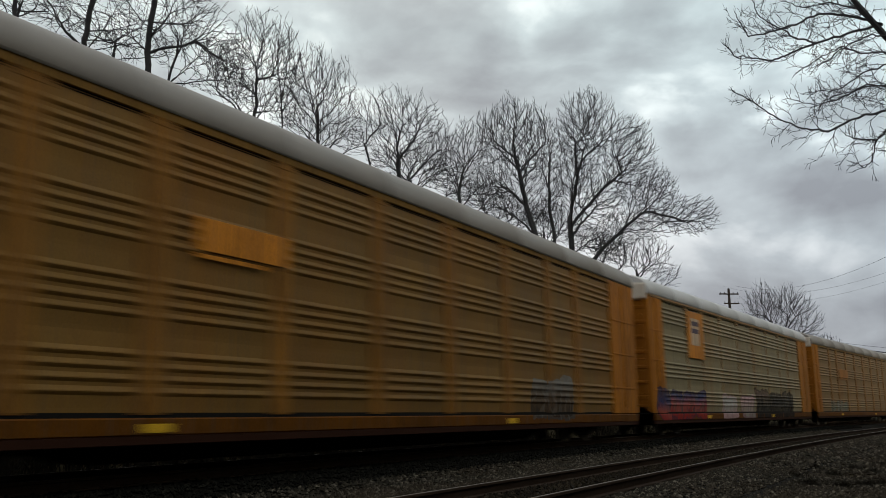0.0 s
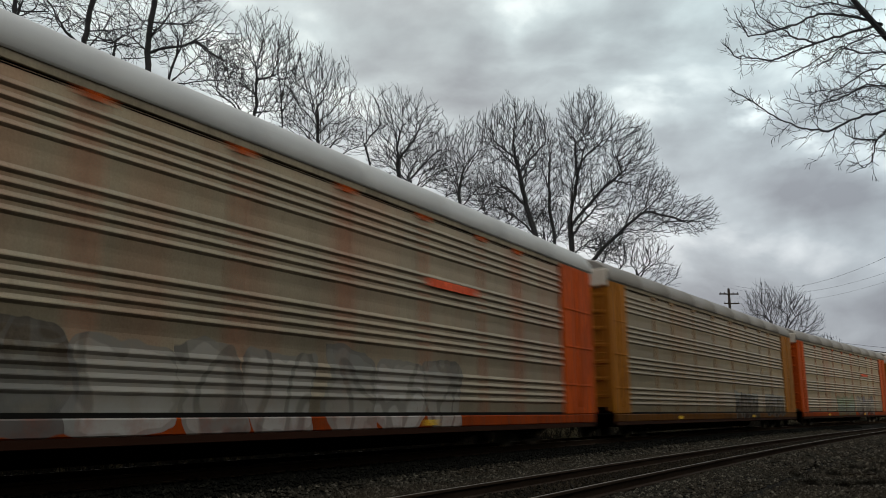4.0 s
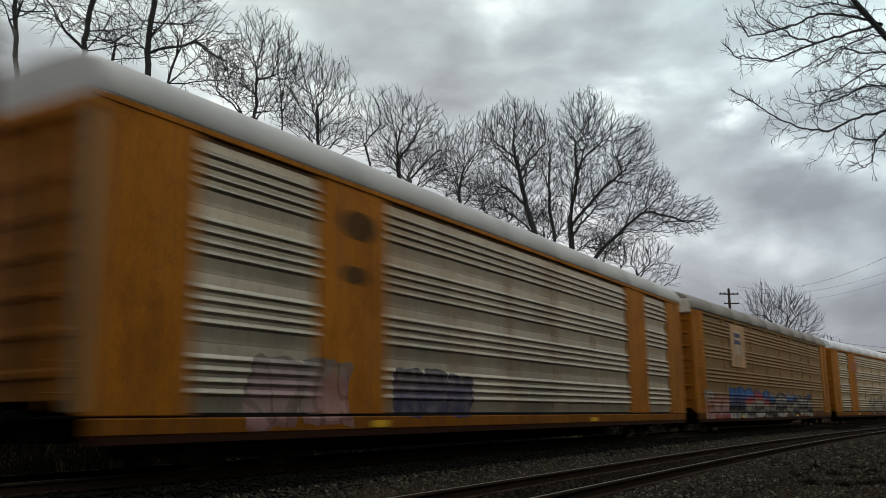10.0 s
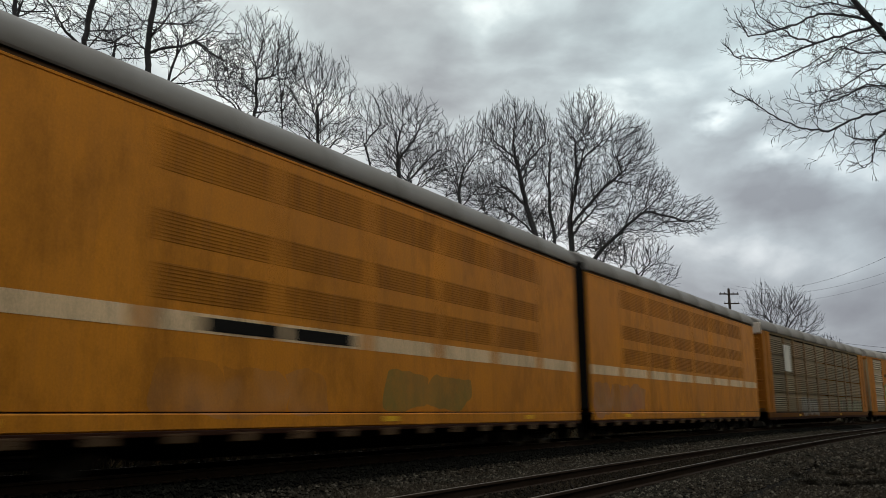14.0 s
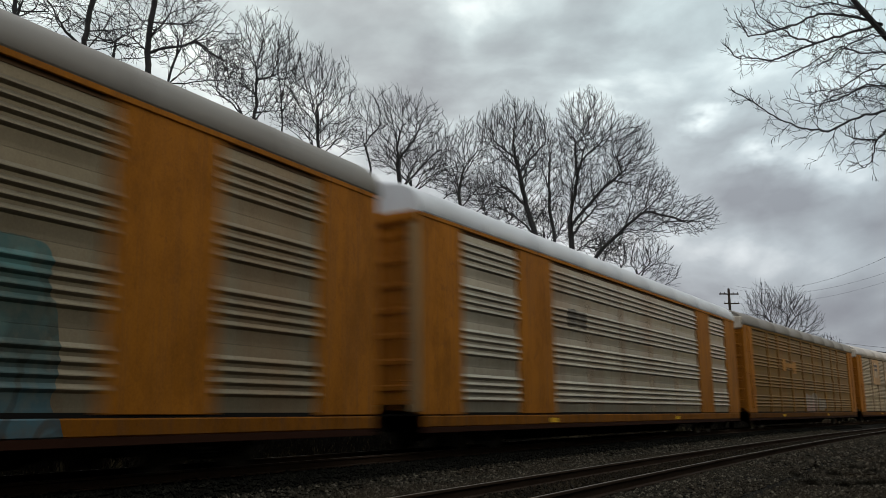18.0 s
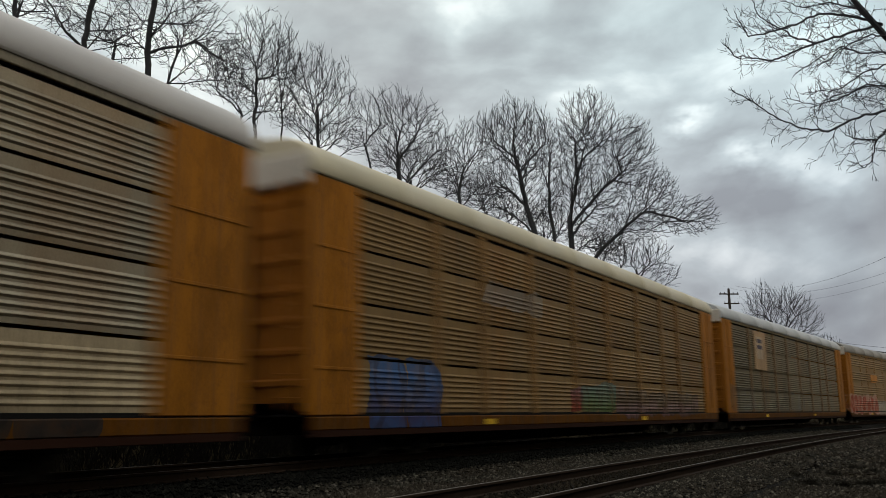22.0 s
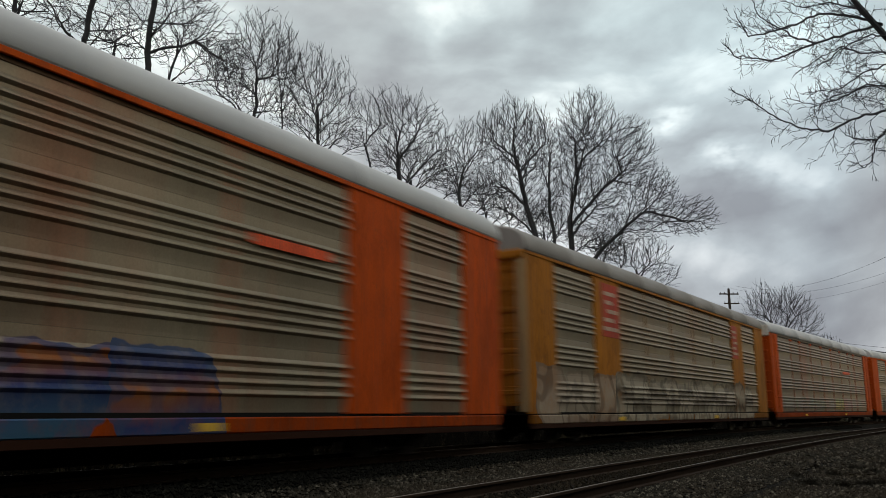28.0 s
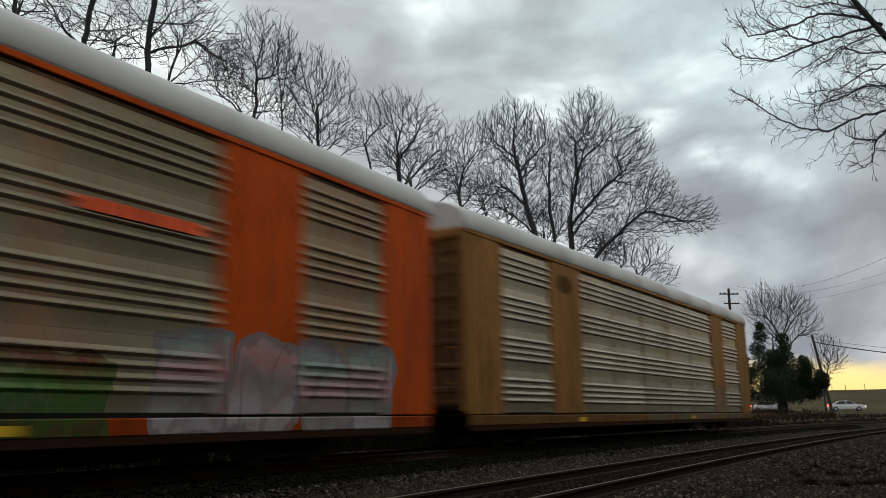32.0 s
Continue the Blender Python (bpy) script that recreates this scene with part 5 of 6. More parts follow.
            self.shoot(p, (d + side * self.spread * rng.uniform(0.6, 1.3)).normalized(), length, min(r, 0.03), level)
            s += gap * rng.uniform(0.5, 1.5)
        # the end carries on as a fan of twigs
        d = (pts[-1] - pts[-2]).normalized()
        for _ in range(2):
            self.shoot(pts[-1], (d + Vector((rng.gauss(0, 0.35), rng.gauss(0, 0.35), rng.gauss(0, 0.3)))).normalized(), 0.3 * self.size * rng.uniform(0.6, 1.4), self.tip * 0.8, 0)


def crown_points(rng, blobs, fullness):
    """Points that the twigs grow towards: spread through the crown's ellipsoids, thicker near their edges."""
    pts = []
    for cx, cy, cz, rx, ry, rz in blobs:
        n = int(fullness * 4.19 * rx * ry * rz) + 20
        v = rng.normal(size=(n, 3))
        v /= np.linalg.norm(v, axis=1)[:, None]
        v *= (rng.uniform(0.02, 1.0, n) ** 0.45)[:, None]
        # an uneven outline: some shoots reach past the rest
        v *= rng.choice((0.88, 1.0, 1.0, 1.13), n)[:, None]
        pts.append(np.array((cx, cy, cz)) + v * np.array((rx, ry, rz)) * 1.06)
    return np.concatenate(pts)


def apart(a, b):
    """Distances between two sets of points."""
    return np.sqrt(np.maximum((a * a).sum(1)[:, None] + (b * b).sum(1)[None] - 2.0 * a @ b.T, 0.0))


def grow_skeleton(rng, nodes, parents, goals, step, kill, reach, lift, heart):
    """Branches grow step by step towards the points nearest to them; each point is used up when a shoot comes close."""
    pos = [np.array(p, float) for p in nodes]
    goals = goals.copy()
    arr = np.array(pos)
    d = apart(goals, arr)
    near, dist = d.argmin(1), d.min(1)
    shoots = [0] * len(pos)
    for _ in range(110):
        live = dist < reach
        if not live.any():
            break
        arr = np.array(pos)
        pull = np.zeros_like(arr)
        w = goals[live] - arr[near[live]]
        np.add.at(pull, near[live], w / (np.linalg.norm(w, axis=1)[:, None] + 1e-6))
        fresh = []
        for k in np.unique(near[live]):
            if shoots[k] > 3:
                continue
            v = pull[k]
            n = np.linalg.norm(v)
            if n < 1e-3:
                continue
            v = v / n
            q = parents[k]
            if q >= 0:
                t = arr[k] - arr[q]
                t = t / (np.linalg.norm(t) + 1e-6)
                if v @ t < 0.1:
                    # no shoot turns back on itself
                    shoots[k] += 1
                    continue
                v = v + 0.8 * t
            away = arr[k] - heart
            v = v + 0.6 * away / (np.linalg.norm(away) + 1e-6)
            v = v + rng.normal(size=3) * 0.22 + np.array((0.0, 0.0, lift))
            v /= np.linalg.norm(v)
            fresh.append((k, arr[k] + v * step * rng.uniform(0.8, 1.2)))
        if not fresh:
            break
        first = len(pos)
        for k, p in fresh:
            shoots[k] += 1
            shoots.append(0)
            pos.append(p)
            parents.append(k)
        add = np.array(pos[first:])
        d = apart(goals, add)
        m = d.min(1)
        closer = m < dist
        near[closer] = d.argmin(1)[closer] + first
        dist = np.minimum(dist, m)
        keep = dist > kill
        goals, near, dist = goals[keep], near[keep], dist[keep]
        if not len(goals):
            break
    return np.array(pos), parents


def bare_tree(seed, x, y, trunk, blobs, fullness, trunk_r, lift, label, tip, step):
    """A leafless tree at (x, y). trunk: points of its stem; blobs: its crown; across from the foot, heights from the rails."""
    rng = np.random.default_rng(seed)
    foot = earth_at(x, y) - 0.15
    stem = [Vector((0.0, 0.0, 0.0))]
    for q in trunk:
        q, p = Vector((q[0], q[1], q[2] - foot)), stem[-1]
        n = max(3, int((q - p).length / 0.5))
        stem += [p.lerp(q, i / n) + Vector(rng.normal(size=3) * (0.03, 0.03, 0.0)) for i in range(1, n + 1)]
    nodes, parents = list(stem), [-1] + list(range(len(stem) - 1))
    crown = [(a, b, c - foot, d, e, f) for a, b, c, d, e, f in blobs]
    fork = max(2, len(stem) - 9)
    # limbs lead into each part of the crown
    leads = []
    for a, b, c, d, e, f in crown:
        for n in range(1 + int(min(d, e, f) * 2.2)):
            w = rng.normal(size=3) * (0.0 if n == 0 else 0.42)
            leads.append(Vector((a + w[0] * d, b + w[1] * e, c - 0.3 * f + 0.6 * w[2] * f)))
    for n, goal in enumerate(leads):
        # off the stem, or off the limb that already runs its way
        pool = list(range(fork, len(stem))) + [i for i in range(len(stem), len(nodes)) if rng.random() < 0.5]
        k = min(pool, key=lambda i: (goal - nodes[i]).length * (1.0 if i < len(stem) else 1.25) + max(0.0, nodes[i].z - goal.z + (0.68 if lift > 0.05 else 0.2) * (goal - nodes[i]).length) * (3.0 if lift > 0.05 else 1.0) + (0.0 if (goal - nodes[i]).length > 0.8 else 2.0))
        p = nodes[k]
        far = (goal - p).length
        bend = p + (goal - p) * 0.4 + Vector((0, 0, far * 0.12 * (0.7 if lift > 0.05 else -0.2)))
        n = max(3, int(far / step))
        last = k
        for i in range(1, n + 1):
            u = i / n
            q = p * (1 - u) ** 2 + bend * 2 * u * (1 - u) + goal * u * u + Vector(rng.normal(size=3) * 0.035)
            nodes.append(q)
            parents.append(last)
            last = len(nodes) - 1
    goals = crown_points(rng, crown, fullness)
    pos, parents = grow_skeleton(rng, nodes, parents, goals, step, step * 1.0, 1.8, lift, np.array((0.0, 0.0, stem[-1].z - 0.8)))
    count = len(pos)
    kids = collections.defaultdict(list)
    for i, q in enumerate(parents):
        if q >= 0:
            kids[q].append(i)
    # every second bend is eased a little
    smooth = pos.copy()
    for i in range(len(stem), count):
        if kids[i]:
            smooth[i] = 0.5 * pos[i] + 0.25 * pos[parents[i]] + 0.25 * pos[kids[i][0]]
    pos = smooth
    load = [0.0] * count
    for i in reversed(range(count)):
        load[i] = max(1.0, sum(load[k] for k in kids[i]))
        if not kids[i]:
            load[i] = 1.0
    power = math.log(trunk_r * 0.8 / tip) / math.log(max(load[0], 3.0))
    size = [tip * v ** power for v in load]
    limbs, fine = Tubes(), Tubes()
    heart = Vector((0.0, 0.0, stem[-1].z - 0.8))
    place = [Vector(p) for p in pos]

    def bar(p, q, r0, r1):
        big = r0 > 0.03
        (limbs if big else fine).add(p, q, r0, r1, 7 if r0 > 0.08 else (5 if big else 3))

    for i in range(1, count):
        q = parents[i]
        r0 = min(size[q], size[i] * 1.35)
        if i < len(stem):
            r0, r1 = trunk_r * (1.15 - 0.35 * (i - 1) / len(stem)), trunk_r * (1.15 - 0.35 * i / len(stem))
            bar(place[q], place[i], r0, max(r1 * 0.85, size[i]))
            continue
        bar(place[q], place[i], r0, size[i])
        # twigs on the fine wood
        if load[i] < 5 or not kids[i]:
            d = (place[i] - place[q]).normalized()
            for k in range(2 if not kids[i] else (1 if rng.random() < 0.7 else 0)):
                out = Vector(rng.normal(size=3))
                e = (d + (place[i] - heart).normalized() * 0.5 + out * (0.22 if not kids[i] else 0.34) + Vector((0, 0, 0.15))).normalized()
                n = step * rng.uniform(0.7, 2.2)
                mid = place[i] + e * n * 0.5
                fine.add(place[i], mid, tip * 0.9, tip * 0.75, 3)
                fine.add(mid, mid + (e + Vector(rng.normal(size=3)) * 0.16 + Vector((0, 0, 0.1))).normalized() * n * 0.5, tip * 0.75, tip * 0.45, 3)
    tree = new("bare_tree")
    tree.matrix_basis = Matrix.Translation((x, y, foot))
    tagged(tree, label, "tree", "trees behind the line")
    for part_name, t in (("trunk", limbs), ("crown", fine)):
        ob = new(part_name, t.mesh(part_name))
        ob.parent = tree
    return tree


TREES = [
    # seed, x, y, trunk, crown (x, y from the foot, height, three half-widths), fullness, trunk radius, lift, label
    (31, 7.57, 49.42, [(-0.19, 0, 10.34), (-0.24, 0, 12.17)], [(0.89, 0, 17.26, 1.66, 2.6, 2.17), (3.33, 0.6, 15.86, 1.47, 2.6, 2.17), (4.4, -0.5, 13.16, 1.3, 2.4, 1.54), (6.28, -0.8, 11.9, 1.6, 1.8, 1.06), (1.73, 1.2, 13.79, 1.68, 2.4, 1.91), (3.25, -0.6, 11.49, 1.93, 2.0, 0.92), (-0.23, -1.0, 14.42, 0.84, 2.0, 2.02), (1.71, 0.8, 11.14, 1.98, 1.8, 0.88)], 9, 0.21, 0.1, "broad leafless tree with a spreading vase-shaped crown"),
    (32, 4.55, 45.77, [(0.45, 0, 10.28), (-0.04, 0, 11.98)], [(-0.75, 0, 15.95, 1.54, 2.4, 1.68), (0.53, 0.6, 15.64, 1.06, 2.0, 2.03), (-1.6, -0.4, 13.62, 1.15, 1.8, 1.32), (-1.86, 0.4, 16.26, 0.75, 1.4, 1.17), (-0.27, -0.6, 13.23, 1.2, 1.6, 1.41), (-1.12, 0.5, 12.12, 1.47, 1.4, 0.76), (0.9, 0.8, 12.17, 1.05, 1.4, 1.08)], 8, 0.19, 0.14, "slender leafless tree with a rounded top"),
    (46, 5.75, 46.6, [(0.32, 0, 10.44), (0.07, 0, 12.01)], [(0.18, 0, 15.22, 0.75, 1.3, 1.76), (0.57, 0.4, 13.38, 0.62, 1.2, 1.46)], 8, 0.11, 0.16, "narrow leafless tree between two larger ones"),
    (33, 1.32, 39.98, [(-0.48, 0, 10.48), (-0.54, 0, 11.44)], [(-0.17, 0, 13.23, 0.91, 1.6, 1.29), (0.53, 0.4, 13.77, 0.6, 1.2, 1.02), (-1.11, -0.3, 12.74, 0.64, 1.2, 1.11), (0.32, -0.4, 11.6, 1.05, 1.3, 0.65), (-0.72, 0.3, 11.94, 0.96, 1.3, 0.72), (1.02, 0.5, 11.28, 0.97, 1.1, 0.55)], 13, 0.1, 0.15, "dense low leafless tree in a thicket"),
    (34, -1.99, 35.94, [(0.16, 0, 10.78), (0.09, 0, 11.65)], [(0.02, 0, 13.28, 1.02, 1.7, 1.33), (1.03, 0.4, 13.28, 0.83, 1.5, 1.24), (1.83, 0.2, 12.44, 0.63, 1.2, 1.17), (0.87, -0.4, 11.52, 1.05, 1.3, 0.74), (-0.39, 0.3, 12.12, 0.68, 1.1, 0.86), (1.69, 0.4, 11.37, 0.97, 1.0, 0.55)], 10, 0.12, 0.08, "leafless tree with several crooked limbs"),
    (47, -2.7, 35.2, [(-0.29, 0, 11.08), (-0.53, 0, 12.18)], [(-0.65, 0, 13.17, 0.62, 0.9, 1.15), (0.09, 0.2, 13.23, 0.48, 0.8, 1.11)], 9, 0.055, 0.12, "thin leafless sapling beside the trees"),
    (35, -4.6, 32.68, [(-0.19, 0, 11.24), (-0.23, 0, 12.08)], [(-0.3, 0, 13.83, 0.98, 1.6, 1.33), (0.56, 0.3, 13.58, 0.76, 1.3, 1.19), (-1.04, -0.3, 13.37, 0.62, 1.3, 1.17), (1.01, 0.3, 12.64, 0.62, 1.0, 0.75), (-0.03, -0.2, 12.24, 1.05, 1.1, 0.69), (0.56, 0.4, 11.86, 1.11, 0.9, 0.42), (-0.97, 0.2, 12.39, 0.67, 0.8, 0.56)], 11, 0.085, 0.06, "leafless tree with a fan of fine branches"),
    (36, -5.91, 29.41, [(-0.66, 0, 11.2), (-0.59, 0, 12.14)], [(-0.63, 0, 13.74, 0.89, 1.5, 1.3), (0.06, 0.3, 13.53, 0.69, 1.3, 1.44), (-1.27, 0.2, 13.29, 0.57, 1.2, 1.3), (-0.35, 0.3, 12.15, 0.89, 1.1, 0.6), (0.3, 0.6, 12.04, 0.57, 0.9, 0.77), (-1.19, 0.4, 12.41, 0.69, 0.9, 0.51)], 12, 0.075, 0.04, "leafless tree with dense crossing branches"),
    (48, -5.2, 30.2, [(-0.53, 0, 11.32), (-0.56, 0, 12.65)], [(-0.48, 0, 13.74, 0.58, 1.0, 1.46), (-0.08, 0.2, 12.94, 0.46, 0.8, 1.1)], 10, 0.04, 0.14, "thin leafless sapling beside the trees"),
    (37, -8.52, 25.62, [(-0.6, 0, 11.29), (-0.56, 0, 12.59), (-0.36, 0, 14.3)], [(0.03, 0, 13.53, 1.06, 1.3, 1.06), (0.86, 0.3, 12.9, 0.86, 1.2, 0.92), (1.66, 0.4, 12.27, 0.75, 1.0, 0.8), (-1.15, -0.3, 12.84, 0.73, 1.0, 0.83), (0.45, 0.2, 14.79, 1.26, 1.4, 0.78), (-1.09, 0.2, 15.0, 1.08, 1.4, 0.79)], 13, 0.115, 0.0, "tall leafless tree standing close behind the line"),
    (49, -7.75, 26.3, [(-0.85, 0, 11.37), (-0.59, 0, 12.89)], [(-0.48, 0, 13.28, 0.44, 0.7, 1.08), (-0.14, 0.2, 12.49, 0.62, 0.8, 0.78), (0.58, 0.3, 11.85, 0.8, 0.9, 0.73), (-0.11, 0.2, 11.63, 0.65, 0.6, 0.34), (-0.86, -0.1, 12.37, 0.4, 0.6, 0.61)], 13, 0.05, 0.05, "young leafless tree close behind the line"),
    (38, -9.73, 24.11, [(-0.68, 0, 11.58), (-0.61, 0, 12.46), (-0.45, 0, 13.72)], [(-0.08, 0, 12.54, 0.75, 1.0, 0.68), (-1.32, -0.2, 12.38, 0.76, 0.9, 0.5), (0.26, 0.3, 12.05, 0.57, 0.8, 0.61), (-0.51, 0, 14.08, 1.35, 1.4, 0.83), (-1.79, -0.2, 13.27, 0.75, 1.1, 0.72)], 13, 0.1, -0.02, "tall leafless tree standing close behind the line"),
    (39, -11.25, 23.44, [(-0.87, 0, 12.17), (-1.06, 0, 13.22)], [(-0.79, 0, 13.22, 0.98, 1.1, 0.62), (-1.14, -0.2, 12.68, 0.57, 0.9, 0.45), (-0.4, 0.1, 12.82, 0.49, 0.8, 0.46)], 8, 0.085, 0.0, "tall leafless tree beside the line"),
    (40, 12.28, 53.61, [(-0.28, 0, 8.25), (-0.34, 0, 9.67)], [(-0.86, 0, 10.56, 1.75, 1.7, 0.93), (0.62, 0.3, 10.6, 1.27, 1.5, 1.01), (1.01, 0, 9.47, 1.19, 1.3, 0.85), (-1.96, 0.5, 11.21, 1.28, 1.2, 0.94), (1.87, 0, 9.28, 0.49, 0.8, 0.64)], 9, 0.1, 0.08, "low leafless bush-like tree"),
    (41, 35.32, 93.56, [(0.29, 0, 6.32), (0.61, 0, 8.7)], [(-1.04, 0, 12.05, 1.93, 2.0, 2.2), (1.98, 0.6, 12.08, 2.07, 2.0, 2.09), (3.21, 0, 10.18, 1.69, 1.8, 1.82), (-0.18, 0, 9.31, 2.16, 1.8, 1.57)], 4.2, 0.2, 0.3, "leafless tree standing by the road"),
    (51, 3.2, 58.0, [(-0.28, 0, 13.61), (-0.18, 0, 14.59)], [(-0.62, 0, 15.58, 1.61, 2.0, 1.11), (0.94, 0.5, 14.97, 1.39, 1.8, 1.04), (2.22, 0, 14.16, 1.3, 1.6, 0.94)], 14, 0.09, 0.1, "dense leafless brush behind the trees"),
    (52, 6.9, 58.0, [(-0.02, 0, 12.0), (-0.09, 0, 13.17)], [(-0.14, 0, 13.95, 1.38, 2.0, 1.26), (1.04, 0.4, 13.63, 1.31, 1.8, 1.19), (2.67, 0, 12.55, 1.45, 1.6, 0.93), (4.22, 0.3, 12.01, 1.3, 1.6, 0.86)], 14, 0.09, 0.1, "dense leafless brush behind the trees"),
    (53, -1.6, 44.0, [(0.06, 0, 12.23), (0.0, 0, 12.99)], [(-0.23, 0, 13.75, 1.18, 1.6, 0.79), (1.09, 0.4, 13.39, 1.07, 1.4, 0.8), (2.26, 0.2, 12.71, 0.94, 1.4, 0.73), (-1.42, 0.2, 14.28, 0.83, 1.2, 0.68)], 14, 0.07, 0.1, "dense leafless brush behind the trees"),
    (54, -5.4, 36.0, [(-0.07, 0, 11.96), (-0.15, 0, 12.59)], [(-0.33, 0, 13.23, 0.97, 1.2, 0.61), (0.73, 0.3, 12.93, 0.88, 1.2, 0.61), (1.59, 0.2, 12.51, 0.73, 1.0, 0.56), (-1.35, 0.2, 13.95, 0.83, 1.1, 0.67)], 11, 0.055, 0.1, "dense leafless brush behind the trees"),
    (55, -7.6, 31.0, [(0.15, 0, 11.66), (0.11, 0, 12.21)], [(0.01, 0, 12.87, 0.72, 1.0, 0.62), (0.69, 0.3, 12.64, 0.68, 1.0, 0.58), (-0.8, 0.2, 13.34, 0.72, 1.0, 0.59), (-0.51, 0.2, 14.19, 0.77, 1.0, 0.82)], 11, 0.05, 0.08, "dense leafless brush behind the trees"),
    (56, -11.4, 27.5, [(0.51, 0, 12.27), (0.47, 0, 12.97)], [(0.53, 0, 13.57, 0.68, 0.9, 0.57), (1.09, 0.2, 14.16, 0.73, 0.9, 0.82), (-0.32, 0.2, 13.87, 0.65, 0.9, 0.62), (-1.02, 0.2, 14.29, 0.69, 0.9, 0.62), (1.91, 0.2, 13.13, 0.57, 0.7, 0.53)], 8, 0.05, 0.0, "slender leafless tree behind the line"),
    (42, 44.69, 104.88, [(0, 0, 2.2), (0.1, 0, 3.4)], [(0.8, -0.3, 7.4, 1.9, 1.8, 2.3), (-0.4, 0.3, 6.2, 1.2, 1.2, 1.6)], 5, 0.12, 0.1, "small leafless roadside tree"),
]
FULLNESS = 11.0
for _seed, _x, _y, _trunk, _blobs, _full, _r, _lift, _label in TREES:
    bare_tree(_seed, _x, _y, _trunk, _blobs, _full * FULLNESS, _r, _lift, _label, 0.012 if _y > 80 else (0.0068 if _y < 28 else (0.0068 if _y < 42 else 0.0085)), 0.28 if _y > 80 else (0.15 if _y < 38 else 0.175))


def overhanging_tree():
    """A tree beside the camera whose boughs hang into the view from the right."""
    rng = random.Random(77)
    root = Vector((7.3, 10.8, earth_at(7.3, 10.8) - 0.1))
    lift = Vector((0, 0, 0.14))
    boughs = [
        [(5.91, 10.99, 5.98), (5.51, 11.13, 5.93), (5.11, 11.27, 5.85), (4.75, 11.39, 5.73), (4.6, 11.44, 5.69), (4.34, 11.53, 5.76), (4.13, 11.6, 5.82), (4.03, 11.63, 6.01)],
        [(5.17, 11.25, 5.86), (4.92, 11.34, 5.95), (4.71, 11.42, 6.16), (4.47, 11.5, 6.4), (4.41, 11.53, 6.64)],
        [(5.85, 11.02, 6.04), (5.48, 11.16, 6.22), (5.21, 11.25, 6.28), (4.86, 11.37, 6.17), (4.5, 11.48, 6.09), (4.33, 11.54, 6.09), (4.25, 11.57, 6.29), (4.18, 11.6, 6.49)],
        [(6.06, 10.92, 5.57), (5.61, 11.09, 5.63), (5.44, 11.15, 5.76), (5.19, 11.24, 5.66), (4.88, 11.34, 5.47)],
        [(6.04, 10.92, 5.43), (5.65, 11.06, 5.35), (5.31, 11.18, 5.15), (4.97, 11.3, 5.16)],
        [(6.01, 10.92, 5.12), (5.63, 11.06, 5.14), (5.29, 11.18, 5.0), (5.02, 11.27, 4.98), (4.73, 11.38, 5.11)],
        [(6.03, 10.9, 4.8), (5.78, 10.99, 4.77), (5.46, 11.11, 4.71), (5.15, 11.21, 4.57), (4.86, 11.32, 4.66), (4.54, 11.44, 4.89), (4.32, 11.52, 5.11), (4.1, 11.6, 5.28)],
        [(6.01, 10.9, 4.6), (5.78, 10.98, 4.48), (5.68, 11.02, 4.38), (5.62, 11.03, 4.15), (5.52, 11.06, 4.03), (5.43, 11.1, 4.1)],
        [(5.68, 11.02, 4.38), (5.44, 11.11, 4.44), (5.34, 11.14, 4.53)],
        [(5.82, 11.03, 6.04), (5.56, 11.13, 6.43), (5.4, 11.2, 6.8)],
        [(5.74, 11.06, 6.22), (5.36, 11.2, 6.42), (5.02, 11.32, 6.41), (4.82, 11.39, 6.55)],
        [(6.08, 10.92, 5.75), (5.8, 11.03, 5.88), (5.5, 11.13, 5.77), (5.28, 11.2, 5.6), (5.07, 11.27, 5.51)],
        [(6.0, 10.92, 5.04), (5.7, 11.04, 5.17), (5.43, 11.13, 5.09), (5.16, 11.23, 5.02), (5.01, 11.27, 4.82)],
    ]
    g = Branching(rng, 0.03, 0.3, 0.0044, 0.9, 0.36)
    lead = [Vector(q) - root for q in [(6.4, 11.0, 4.98), (6.07, 11.0, 5.66), (5.8, 11.0, 6.03), (5.57, 11.0, 6.36), (5.39, 11.0, 6.86)]]
    g.along([Vector((0, 0, 0)), Vector((-0.1, 0, 2.0)), Vector((-0.4, 0.1, 4.0)), lead[0]], 0.16, 0.085)
    g.along(lead, 0.055, 0.03)
    for n, bough in enumerate(boughs):
        way = [Vector(q) - root for q in bough]
        if n not in (1, 8):
            # joined to the leading limb
            way.insert(0, min(lead, key=lambda q: (q - way[0]).length))
        pts = []
        for k in range(len(way) - 1):
            for i in range(5):
                w = 0.010 if i else 0.0
                pts.append(way[k].lerp(way[k + 1], i / 5) + Vector((rng.gauss(0, w), rng.gauss(0, w), rng.gauss(0, w))))
        pts.append(way[-1])
        g.along(pts, 0.026 if n in (0, 2, 6) else 0.017, 0.0055)
        g.sides(pts, 0.012, 0.0045, 1, 0.1, 0.08)
    limbs, fine = g.limbs, g.fine
    tree = new("bare_tree")
    tree.matrix_basis = Matrix.Translation((root.x, root.y, earth_at(root.x, root.y) - 0.1))
    tagged(tree, "leafless tree with thin drooping boughs over the lineside", "tree")
    for part_name, t in (("trunk", limbs), ("crown", fine)):
        ob = new(part_name, t.mesh(part_name))
        ob.parent = tree


overhanging_tree()


def evergreen(x, y, height):
    """A dark cedar: trunk, boughs and thousands of small needle sprays with an uneven outline."""
    rng = random.Random(5)
    tree = new("evergreen_tree")
    tree.matrix_basis = Matrix.Translation((x, y, earth_at(x, y) - 0.1))
    tagged(tree, "dark dense evergreen tree beside the road", "tree")
